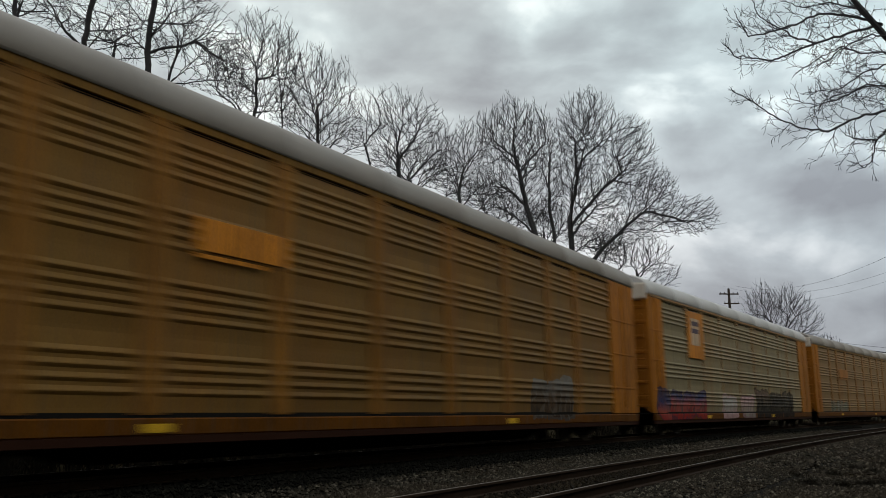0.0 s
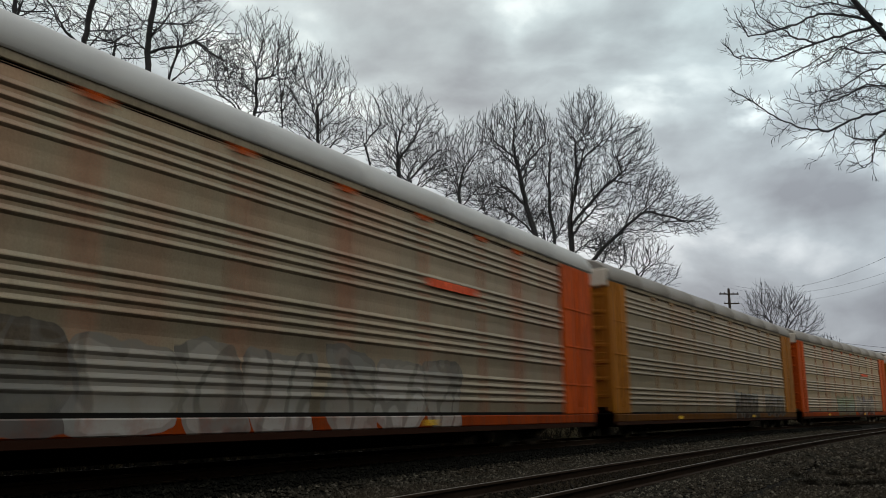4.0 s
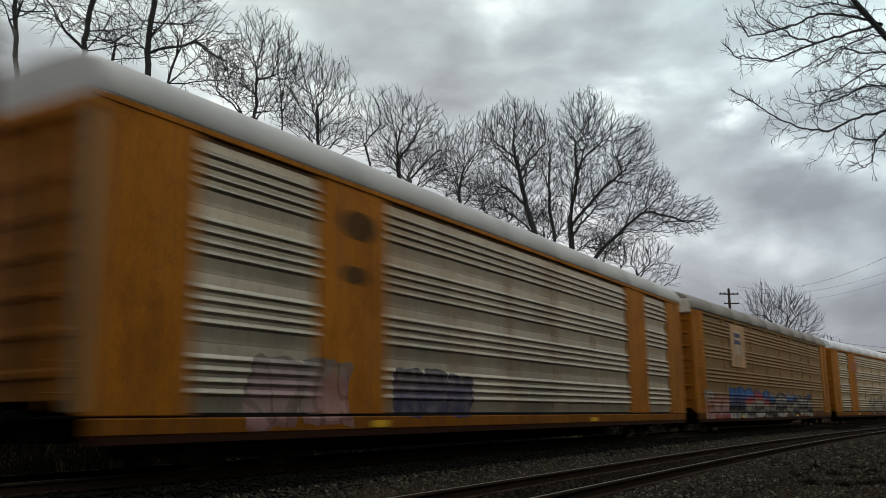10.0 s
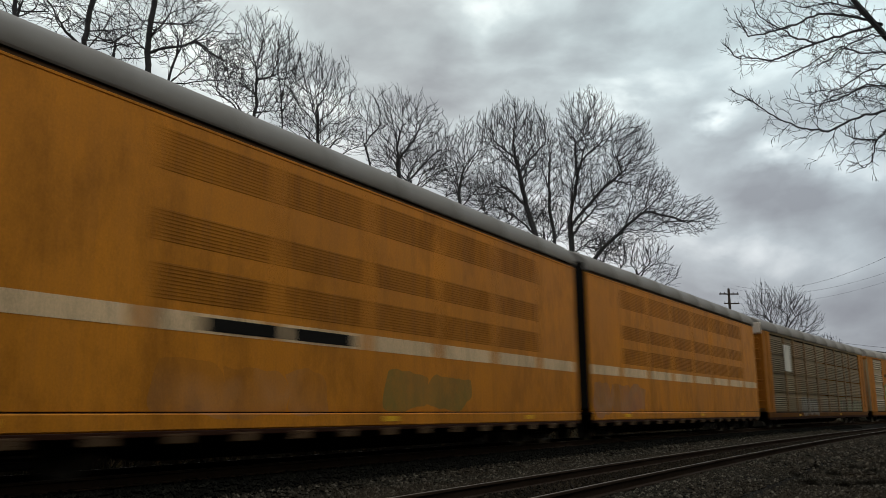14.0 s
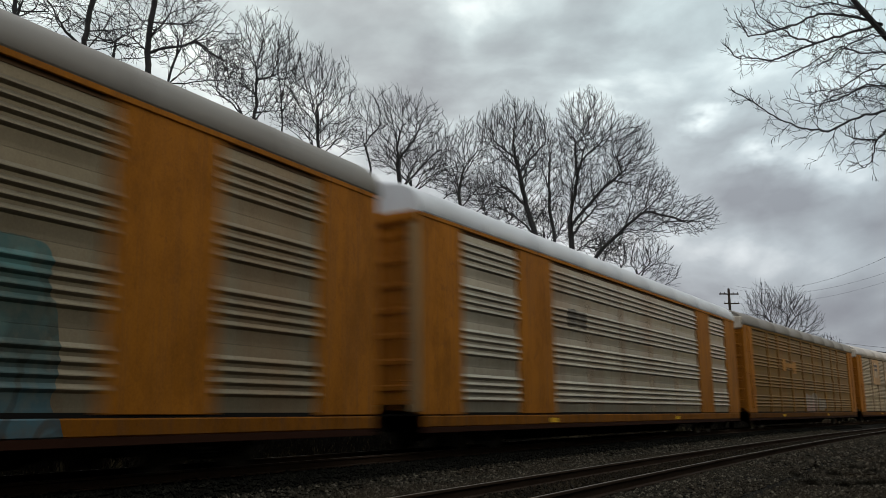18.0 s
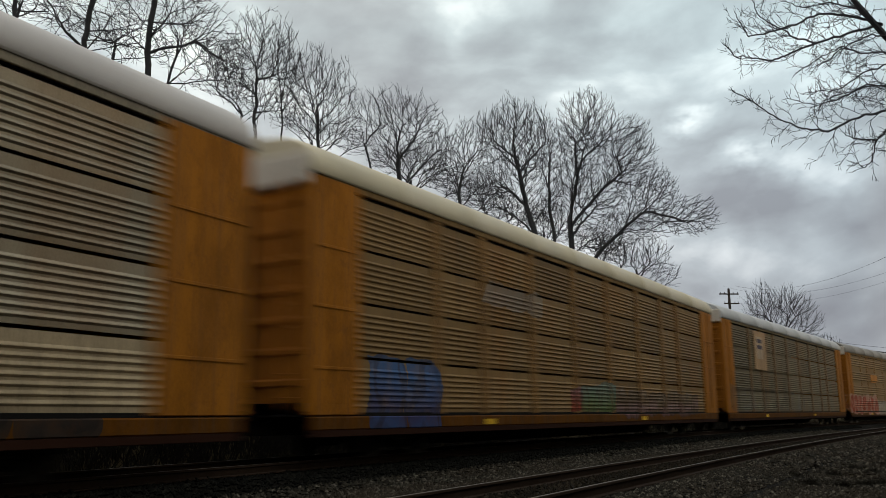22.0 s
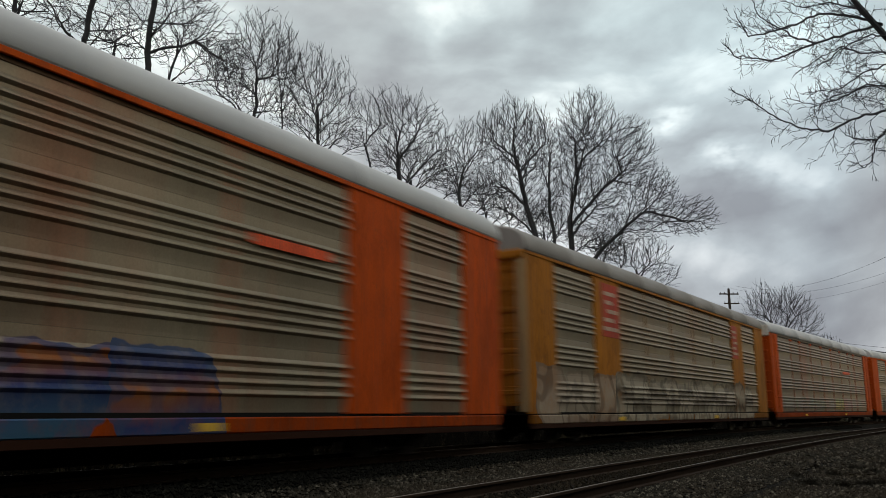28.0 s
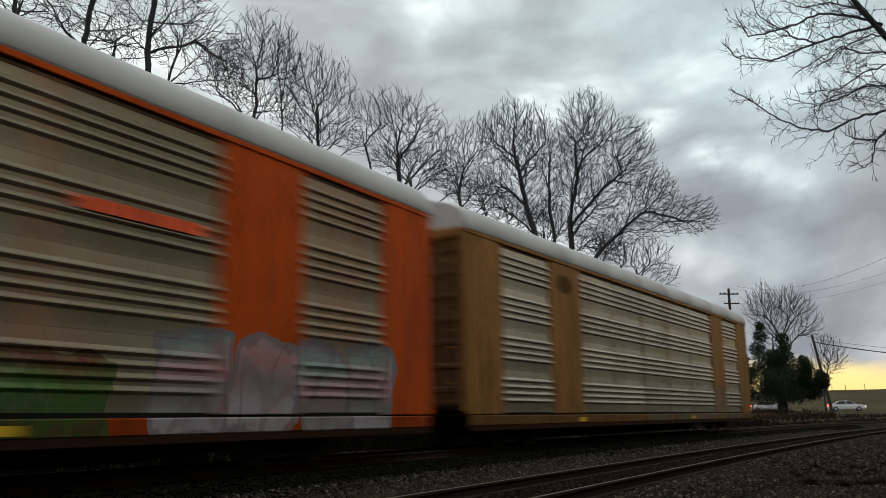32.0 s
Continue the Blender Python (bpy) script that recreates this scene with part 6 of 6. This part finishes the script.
    bm = bmesh.new()
    tube(bm, (0, 0, 0), (-0.35, 0, height * 0.35), 0.22, 0.16, 8)
    tube(bm, (0.5, 0, 0), (0.5, 0.1, height * 0.4), 0.2, 0.14, 8)
    tube(bm, (-0.35, 0, height * 0.35), (-0.3, 0, height * 0.9), 0.16, 0.04, 8)
    part("trunk", bm, BARK, tree)
    verts, faces = [], []
    # boughs carry clumps of needles: a broad skirt, and several uneven tops
    lobes = []
    for cx, top, wide in ((-1.6, 0.98, 1.5), (0.6, 0.84, 1.6), (-3.4, 0.62, 1.3), (2.6, 0.60, 1.5), (4.3, 0.46, 1.2), (-0.4, 0.66, 2.2)):
        for k in range(7):
            u = k / 6
            r = wide * (1.1 - 0.75 * u) * rng.uniform(0.75, 1.15)
            lobes.append((cx + rng.gauss(0, 0.35) * (1 - u), rng.gauss(0, 1.3) * (1.2 - u), height * (0.27 + (top - 0.27) * u), r, 0.55 * r + 0.25))
    for cx, cy, cz, r, h in lobes:
        for _ in range(int(900 * r)):
            v = Vector((rng.gauss(0, 1), rng.gauss(0, 1), rng.gauss(0, 1))).normalized() * rng.random() ** 0.4 * rng.choice((0.85, 1.0, 1.0, 1.2))
            c = Vector((cx + v.x * r, cy + v.y * r, cz + v.z * h))
            d = (v + Vector((rng.gauss(0, 0.5), rng.gauss(0, 0.5), rng.gauss(-0.1, 0.4)))).normalized()
            w = rng.uniform(0.08, 0.22)
            e = d.orthogonal().normalized()
            f = d.cross(e)
            k = len(verts)
            verts += [c - d * w * 0.5, c + e * w * 0.3, c + f * w * 0.25, c - e * w * 0.3, c + d * w]
            faces += [(k, k + 1, k + 2), (k, k + 2, k + 3), (k + 4, k + 2, k + 1), (k + 4, k + 3, k + 2), (k, k + 3, k + 1), (k + 4, k + 1, k + 3)]
    ob = new("crown", raw_mesh("crown", verts, faces, [NEEDLE]))
    ob.parent = tree


evergreen(33.5, 88.9, 9.3)

# ---- poles and wires ----
POLE_WOOD = plain("grey_pole_wood", (0.055, 0.042, 0.034), 0.9, 0.0, 2.0)
WIRE = plain("black_cable", (0.015, 0.015, 0.016), 0.6)
ROAD_TAR = plain("worn_asphalt", (0.06, 0.06, 0.06), 0.85, 0.0, 1.5)


def utility_pole(x, y, top, turn):
    pole = new("utility_pole")
    z = earth_at(x, y)
    pole.matrix_basis = Matrix.Translation((x, y, z - 0.1)) @ Matrix.Rotation(turn, 4, "Z")
    tagged(pole, "grey wooden utility pole with two crossarms", "utility pole", "poles along the line")
    h = top - z + 0.1
    part("pole", tube(bmesh.new(), (0, 0, 0), (0, 0, h), 0.15, 0.09, 10), POLE_WOOD, pole)
    for k, w, s in ((0.45, 0.8, -0.05), (1.2, 0.62, 0.12)):
        part("crossarm", box(bmesh.new(), s - w, s + w, -0.16, -0.06, h - k - 0.045, h - k + 0.045, 0.01), POLE_WOOD, pole)
        for u in (-0.9, -0.45, 0.45, 0.9):
            part("insulator", tube(bmesh.new(), (s + u * w, -0.11, h - k + 0.045), (s + u * w, -0.11, h - k + 0.16), 0.035, 0.02, 8), WIRE, pole)
    return pole


utility_pole(22.4, 68.4, 10.6, 0.15)
LEAN = new("utility_pole")
LEAN.matrix_basis = Matrix.Translation((44.6, 102.7, earth_at(44.6, 102.7) - 0.15))
tagged(LEAN, "leaning dark wooden pole beside the road", "utility pole")
part("pole", tube(bmesh.new(), (0, 0, 0), (-1.4, 0.55, 9.4), 0.19, 0.13, 10), POLE_WOOD, LEAN)


def wire(a, b, sag, r, label):
    bm = bmesh.new()
    a, b = Vector(a), Vector(b)
    n = 16
    pts = []
    for i in range(n + 1):
        u = i / n
        p = a.lerp(b, u)
        p.z -= sag * 4 * u * (1 - u)
        pts.append(p)
    swept(bm, pts, r)
    ob = part("overhead_wire", bm, WIRE)
    tagged(ob, label, "wire", "overhead wires")


wire((22.9, 68.3, 10.8), (19.99, 32.32, 8.35), 1.3, 0.0065, "thin black overhead wire slung between poles")
wire((22.0, 68.4, 10.8), (20.94, 34.08, 7.66), 1.3, 0.0045, "thin black overhead wire slung between poles")
wire((23.0, 68.3, 9.8), (20.9, 34.11, 7.21), 1.0, 0.0045, "thin black overhead wire slung between poles")
wire((43.3, 103.2, 9.1), (48.59, 78.12, 5.19), 0.3, 0.055, "thick black cable slung from the leaning pole")
wire((43.3, 103.2, 9.5), (48.64, 78.09, 5.78), 0.3, 0.015, "thin black cable slung from the leaning pole")


# ---- road and waiting cars ----
def build_road():
    verts, faces = [], []
    n = 40
    for i in range(n + 1):
        u = i / n
        x, y = 10.0 + 150.0 * u, 130.2 - 57.0 * u
        for w in (-3.2, 3.2):
            dx, dy = 0.355 * w, 0.935 * w
            verts.append((x + dx, y + dy, 0.0))
    for i in range(n + 1):
        za = max(earth_at(verts[2 * i][0], verts[2 * i][1]), earth_at(verts[2 * i + 1][0], verts[2 * i + 1][1])) + 0.08
        for j in (0, 1):
            x, y, _ = verts[2 * i + j]
            verts[2 * i + j] = (x, y, za)
    for i in range(n):
        faces.append((2 * i, 2 * i + 2, 2 * i + 3, 2 * i + 1))
    ob = new("road", raw_mesh("road", verts, faces, [ROAD_TAR]))
    tagged(ob, "narrow worn asphalt road across the field", "road", kind="structure")


build_road()
CAR_WHITE = plain("white_car_paint", (0.58, 0.58, 0.58), 0.3, 0.0, 2.0, 0.05, 0.02)
GLASS_DARK = plain("dark_car_glass", (0.012, 0.014, 0.016), 0.12, 0.0, 2.0, 0.1, 0.0)
TYRE = plain("black_tyre_rubber", (0.02, 0.02, 0.02), 0.9)
CHROME = plain("alloy_rim", (0.45, 0.45, 0.46), 0.35, 0.8)
_lamp = Mat("brake_lamp_glow")
_lamp.b.inputs["Emission Color"].default_value = (1.0, 0.08, 0.03, 1.0)
_lamp.b.inputs["Emission Strength"].default_value = 8.0
BRAKE = _lamp.done((0.5, 0.02, 0.02), 0.3)
_lamp = Mat("head_lamp_glow")
_lamp.b.inputs["Emission Color"].default_value = (1.0, 0.93, 0.8, 1.0)
_lamp.b.inputs["Emission Strength"].default_value = 1.5
HEAD = _lamp.done((0.8, 0.8, 0.8), 0.2)


def sedan():
    """A white saloon; its length runs along x, nose to +x."""
    car = new("parked_car")
    side = [(-2.35, 0.35), (-2.4, 0.75), (-2.25, 0.98), (-1.75, 1.04), (-0.95, 1.42), (-0.1, 1.47), (0.55, 1.38), (1.2, 1.0), (2.05, 0.86), (2.35, 0.68), (2.38, 0.36)]
    bm = bmesh.new()
    rows = []
    for y, g in ((-0.9, 0.9), (-0.86, 1.0), (0.86, 1.0), (0.9, 0.9)):
        rows.append([bm.verts.new((x, y * (1.0 if z < 1.0 else 0.82), 0.3 + (z - 0.3) * (g if z > 1.0 else 1.0))) for x, z in side])
    for a, b in zip(rows, rows[1:]):
        for i in range(len(side)):
            j = (i + 1) % len(side)
            bm.faces.new((a[i], a[j], b[j], b[i]))
    bm.faces.new(rows[0][::-1])
    bm.faces.new(rows[-1])
    body = part("body", bm, CAR_WHITE, car)
    for y in (-0.80, 0.80):
        for x0, x1, x2, x3 in ((-1.5, -0.15, -0.15, -0.95), (-0.05, 1.05, 0.5, -0.05)):
            s = 1 if y > 0 else -1
            bm = bmesh.new()
            f = [bm.verts.new((x, y + s * 0.10 * (1 if z < 1.2 else 0.0), z)) for x, z in ((x0, 1.02), (x1, 1.02), (x2, 1.36), (x3, 1.36))]
            g = [bm.verts.new(v.co - Vector((0, s * 0.03, 0))) for v in f]
            bm.faces.new(f)
            bm.faces.new(g[::-1])
            for i in range(4):
                bm.faces.new((f[i], g[i], g[(i + 1) % 4], f[(i + 1) % 4]))
            part("side_window", bm, GLASS_DARK, car)
    for x in (-1.42, 1.45):
        for s in (-1, 1):
            w = part("wheel", tube(bmesh.new(), (x, s * 0.72, 0.33), (x, s * 0.92, 0.33), 0.33, 0.33, 18), TYRE, car)
            part("rim", tube(bmesh.new(), (x, s * 0.88, 0.33), (x, s * 0.93, 0.33), 0.21, 0.19, 12), CHROME, w)
    for y in (-0.72, 0.50):
        part("brake_light", box(bmesh.new(), -2.43, -2.2, y - 0.2, y + 0.2, 0.72, 0.94, 0.02), BRAKE, car, "lit red brake light")
        part("headlight", box(bmesh.new(), 2.18, 2.4, y - 0.2, y + 0.2, 0.6, 0.74, 0.02), HEAD, car, "lit headlight")
    return car


def park(x, y, z):
    car = sedan()
    car.matrix_basis = pose(x, y, z, 0, 0, -20.8) @ Matrix.Diagonal((0.93, 0.93, 0.93, 1.0))
    return tagged(car, "white saloon car waiting with red brake lights lit", "car", "cars waiting on the road")


for _x, _y in ((42.6, 117.5), (51.4, 114.2)):
    park(_x, _y, max(earth_at(_x, _y), earth_at(_x + 1.1, _y + 3.0), earth_at(_x - 1.1, _y - 3.0)) + 0.09)


# ---- ballast, weeds, fence ----
def stones(tint):
    """Loose ballast: split stones in one mesh; coloured black for the train's shade beside it, brown between the near
    rails.
    """
    places = {
        "grey": ((-3.9, 1.2, 7.5, 20.0, 20000, 0.031), (-3.9, 2.4, 20.0, 45.0, 13000, 0.052), (-8.75, -5.6, 3.5, 24.0, 17000, 0.042), (-8.75, -5.6, 24.0, 60.0, 12000, 0.056),
                 (-8.75, 0.6, -9.0, 7.5, 5000, 0.045)),
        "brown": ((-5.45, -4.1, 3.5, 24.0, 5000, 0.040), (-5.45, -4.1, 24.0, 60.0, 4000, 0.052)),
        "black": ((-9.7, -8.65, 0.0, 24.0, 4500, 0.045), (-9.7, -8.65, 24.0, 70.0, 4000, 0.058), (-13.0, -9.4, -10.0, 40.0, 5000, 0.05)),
    }
    tones = {
        "grey": [(0.0, (0.012, 0.0105, 0.0075)), (0.5, (0.025, 0.021, 0.015)), (0.85, (0.055, 0.046, 0.034)), (1.0, (0.135, 0.117, 0.09))],
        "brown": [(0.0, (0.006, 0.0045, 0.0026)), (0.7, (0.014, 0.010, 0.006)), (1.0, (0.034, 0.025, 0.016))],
        # the shade under and beside the train is put into these stones' colour
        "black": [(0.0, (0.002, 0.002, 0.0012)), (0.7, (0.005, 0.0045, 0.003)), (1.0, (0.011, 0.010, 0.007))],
    }
    labels = {"grey": "grey crushed stone ballast round the near track", "brown": "brown dirty ballast between the near rails", "black": "ballast coloured black for the shade under the passing train"}
    rng = np.random.default_rng({"grey": 4, "black": 5, "brown": 6}[tint])
    base = np.array([(1, 0, 0), (-1, 0, 0), (0, 1, 0), (0, -1, 0), (0, 0, 1), (0, 0, -1)], float)
    tris = np.array([(0, 2, 4), (2, 1, 4), (1, 3, 4), (3, 0, 4), (2, 0, 5), (1, 2, 5), (3, 1, 5), (0, 3, 5)])
    verts, faces = [], []
    count = 0
    for lat0, lat1, s0, s1, n, size in places[tint]:
        for _ in range(n):
            lat, s = rng.uniform(lat0, lat1), rng.uniform(s0, s1)
            p = on_line(s, lat)
            z = ground_height(lat, s) + (0.028 if -13.4 < lat < -2.6 else 0.0)
            r = size * rng.uniform(0.55, 1.25) * np.array([1.0, 1.0, 0.75])
            v = base * r * rng.uniform(0.7, 1.25, (6, 1))
            w, k = rng.uniform(0, 6.283), rng.uniform(-0.6, 0.6)
            q = np.array([[np.cos(w), -np.sin(w), 0.0], [np.sin(w), np.cos(w), 0.0], [k, 0.0, 1.0]])
            v = v @ q + np.array([p.x, p.y, z + size * 0.45])
            verts.append(v)
            faces.append(tris + count * 6)
            count += 1
    verts, faces = np.concatenate(verts), np.concatenate(faces)
    m = Mat("split_stone")
    rnd = m.t.nodes.new("ShaderNodeNewGeometry").outputs["Random Per Island"]
    c = m.ramp(rnd, tones[tint])
    big = m.noise(0.5, 3.0)
    if tint == "grey":
        c = m.mix(m.ramp(big, [(0.4, (0, 0, 0)), (0.7, (0.5, 0.5, 0.5))]), c, (0.034, 0.022, 0.013))
    me = raw_mesh("ballast_stones", verts.tolist(), faces.tolist(), [m.done(c, 0.9, 0.0, 0.06)])
    ob = new("ballast_stones", me)
    tagged(ob, labels[tint], "gravel", kind="stuff")


stones("grey")
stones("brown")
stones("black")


def bed(lat0, lat1, name, z, label):
    """The packed bed under the loose stones."""
    verts, faces = [], []
    ss = [-60.0 + 5.0 * i for i in range(73)]
    k = 57
    for s in ss:
        for j in range(k):
            lat = lat0 + (lat1 - lat0) * j / (k - 1)
            p = on_line(s, lat)
            verts.append((p.x, p.y, ground_height(lat, s) + z * (0.0 if j in (0, k - 1) else 1.0)))
    for i in range(len(ss) - 1):
        for j in range(k - 1):
            faces.append((i * k + j, i * k + j + 1, (i + 1) * k + j + 1, (i + 1) * k + j))
    # even base colour, set near black to deepen the shade under the train
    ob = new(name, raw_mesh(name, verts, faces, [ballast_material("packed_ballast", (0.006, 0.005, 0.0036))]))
    tagged(ob, label, "track bed", kind="structure")


bed(-13.6, -2.4, "track_bed", 0.03, "packed near-black stone bed under both tracks")


def weeds():
    rng = random.Random(12)
    mat = plain("dry_weed_stems", (0.085, 0.065, 0.035), 0.9, 0.0, 6.0)
    spots = [(rng.uniform(7.5, 34.0), rng.uniform(-0.6, 3.5)) for _ in range(46)]
    me = []
    for k in range(4):
        bm = bmesh.new()
        for _ in range(46):
            a, r = rng.uniform(0, 6.283), abs(rng.gauss(0, 0.12))
            p = Vector((r * math.cos(a), r * math.sin(a), -0.03))
            h = rng.uniform(0.12, 0.5)
            lean = Vector((rng.gauss(0, 0.3), rng.gauss(0, 0.3), 1.0)).normalized()
            mid = p + lean * h * 0.6
            tip = mid + (lean + Vector((rng.gauss(0, 0.5), rng.gauss(0, 0.5), -0.1))).normalized() * h * 0.4
            tube(bm, p, mid, 0.005, 0.004, 3, False)
            tube(bm, mid, tip, 0.004, 0.0015, 3, False)
        me.append(mesh_of("dry_weed", bm, mat))
    for i, (s, lat) in enumerate(spots):
        p = on_line(s, lat, 0)
        g = rng.uniform(0.5, 1.15)
        ob = shared("dry_weed", me[i % 4], None, Matrix.Translation((p.x, p.y, earth_at(p.x, p.y))) @ Matrix.Rotation(rng.uniform(0, 6.28), 4, "Z") @ Matrix.Diagonal((g, g, g, 1)))
        tagged(ob, "tuft of dry brown weeds in the lineside gravel", "weed", "weeds beside the track")


weeds()


def lineside_clumps():
    """Dark low clumps of dead weeds near the camera."""
    rng = random.Random(31)
    mat = plain("dead_weed_leaves", (0.016, 0.013, 0.008), 0.95, 0.0, 6.0)
    verts, faces = [], []
    for x, y in [(6.7, 17.5), (8.0, 19.72), (7.88, 18.45), (9.25, 20.59), (9.34, 19.83), (10.88, 22.6), (7.05, 16.2), (6.39, 16.06), (8.23, 17.26), (7.74, 16.82)]:
        foot = Vector((x, y, earth_at(x, y)))
        for _ in range(170):
            a, r = rng.uniform(0, 6.283), abs(rng.gauss(0, 0.16))
            p = foot + Vector((r * math.cos(a), r * math.sin(a), -0.02))
            d = Vector((rng.gauss(0, 0.6), rng.gauss(0, 0.6), 1.0)).normalized()
            h = rng.uniform(0.05, 0.20)
            e = d.orthogonal().normalized() * rng.uniform(0.006, 0.016)
            k = len(verts)
            q = p + d * h * 0.6
            t = q + (d + Vector((rng.gauss(0, 0.6), rng.gauss(0, 0.6), -0.3))).normalized() * h * 0.6
            verts += [p - e * 0.5, p + e * 0.5, q + e, q - e, t]
            faces += [(k, k + 1, k + 2, k + 3), (k + 3, k + 2, k + 4)]
    ob = new("dead_weeds", raw_mesh("dead_weeds", verts, faces, [mat]))
    tagged(ob, "dark clumps of dead weeds in the lineside gravel", "weed", kind="stuff")


lineside_clumps()


def field_fence():
    """A thin fence along the brow of the field."""
    fence = new("field_fence")
    tagged(fence, "thin dark post fence along the brow of the field", "fence")
    me = mesh_of("fence_post", tube(bmesh.new(), (0, 0, -0.3), (0, 0, 1.7), 0.09, 0.07, 6), POLE_WOOD)
    for i in range(14):
        a = radians(17.0 + 1.05 * i + 0.25 * math.sin(i * 2.3))
        x, y = 262.0 * math.sin(a), 262.0 * math.cos(a)
        shared("fence_post", me, fence, Matrix.Translation((x, y, earth_at(x, y))))


field_fence()


def undergrowth():
    """Dark leafless brush on the bank behind the line, thousands of stems in one mesh."""
    rng = random.Random(21)
    mat = plain("dark_brush_stems", (0.010, 0.008, 0.006), 0.95, 0.0, 4.0)
    t = Tubes()
    for k in range(13000):
        s = rng.uniform(-14.0, 130.0) if k < 7500 else rng.uniform(-14.0, 32.0)
        lat = -14.0 - abs(rng.gauss(0, 1.5))
        p = on_line(s, lat)
        p.z = earth(lat, s, p) - 0.05
        h = rng.uniform(0.25, 0.85) * (1.0 if s < 70 else 0.7)
        for _k in range(3):
            d = Vector((rng.gauss(0, 0.45), rng.gauss(0, 0.45), 1.0)).normalized()
            mid = p + d * h * 0.55
            t.add(p, mid, 0.012, 0.009, 3)
            e = (d + Vector((rng.gauss(0, 0.5), rng.gauss(0, 0.5), 0.2))).normalized()
            t.add(mid, mid + e * h * 0.5, 0.009, 0.004, 3)
    brown = Tubes()
    for _ in range(1500):
        a, d = radians(rng.uniform(14.5, 23.6)), rng.uniform(80.0, 112.0)
        x, y = d * math.sin(a), d * math.cos(a)
        p = Vector((x, y, earth_at(x, y) - 0.05))
        h = rng.uniform(0.3, 0.95) * (0.6 + 0.5 * noise.noise(p * 0.15))
        for _k in range(4):
            e = Vector((rng.gauss(0, 0.4), rng.gauss(0, 0.4), 1.0)).normalized()
            brown.add(p, p + e * h, 0.03, 0.012, 3)
    ob = new("roadside_brush", raw_mesh("roadside_brush", brown.verts, brown.faces, [plain("brown_brush_stems", (0.055, 0.035, 0.022), 0.95, 0.0, 4.0)]))
    tagged(ob, "brown leafless brush along the road", "undergrowth", kind="stuff")
    ob = new("undergrowth", raw_mesh("undergrowth", t.verts, t.faces, [mat]))
    tagged(ob, "dark leafless undergrowth on the bank behind the track", "undergrowth", kind="stuff")


undergrowth()


def woodland():
    """A dark belt of evergreen scrub on the camera's side of the line, behind it and out of its sight, added to shade
    the train.
    """
    rng = random.Random(9)
    verts, faces = [], []
    for _ in range(40000):
        s, lat = rng.uniform(-40.0, 78.0), rng.uniform(4.0, 6.6)
        p = on_line(s, lat)
        # height chosen for how much low sky light it blocks
        top = 8.6 + 1.6 * noise.noise(Vector((s * 0.16, 0.0, 0.0)))
        z = earth(lat, s, p) + top * rng.random()
        d = Vector((rng.gauss(0, 1), rng.gauss(0, 1), rng.gauss(0, 0.7))).normalized()
        e = d.orthogonal().normalized()
        f = d.cross(e)
        w = rng.uniform(0.2, 0.46)
        c = Vector((p.x, p.y, z))
        k = len(verts)
        verts += [c - d * w * 0.6, c + e * w * 0.5, c + f * w * 0.5, c - e * w * 0.5, c + d * w]
        faces += [(k, k + 1, k + 2), (k, k + 2, k + 3), (k + 4, k + 2, k + 1), (k + 4, k + 3, k + 2), (k, k + 3, k + 1), (k + 4, k + 1, k + 3)]
    ob = new("woodland", raw_mesh("woodland", verts, faces, [NEEDLE]))
    tagged(ob, "unseen evergreen scrub added to shade the train from the near side", "woodland", kind="stuff")


woodland()

build_track(NEAR_LAT, 0.0, -60.0, 300.0, "rusty railway track on dark timber sleepers")
build_track(TRAIN_LAT, TRAIN_RISE, -60.0, 300.0, "railway track under the moving train")


# ---- what moves ----
def slip(t):
    """The train's small unevenness of pace, in metres along the line."""
    knots = [(0.0, -0.1), (3.0, -0.35), (7.0, 0.0), (20.0, 0.05), (28.0, 0.05), (30.0, 0.2), (32.0, 0.45)]
    for (a, va), (c, vc) in zip(knots, knots[1:]):
        if t <= c:
            return va + (vc - va) * (t - a) / (c - a)
    return knots[-1][1]


def motions():
    """The train rolls along the line at almost one speed; the clouds drift."""
    for car, u, length in TRAIN:
        rows = []
        for i in range(33):
            t = float(i)
            s = u - SPEED * t + slip(t)
            a, b = on_line(s - 0.35 * length, TRAIN_LAT), on_line(s + 0.35 * length, TRAIN_LAT)
            d, mid = b - a, (a + b) / 2
            mid.z = TRAIN_RISE
            rows.append((t, Matrix.Translation(mid) @ Matrix.Rotation(math.atan2(-d.x, d.y), 4, "Z")))
        walk(car, rows)
    walk(cloud_deck, [(0.0, pose(0, 0, 0)), (16.0, pose(0, 0, 0, 0, 0, 3.65)), (32.0, pose(0, 0, 0, 0, 0, 7.3))])


motions()
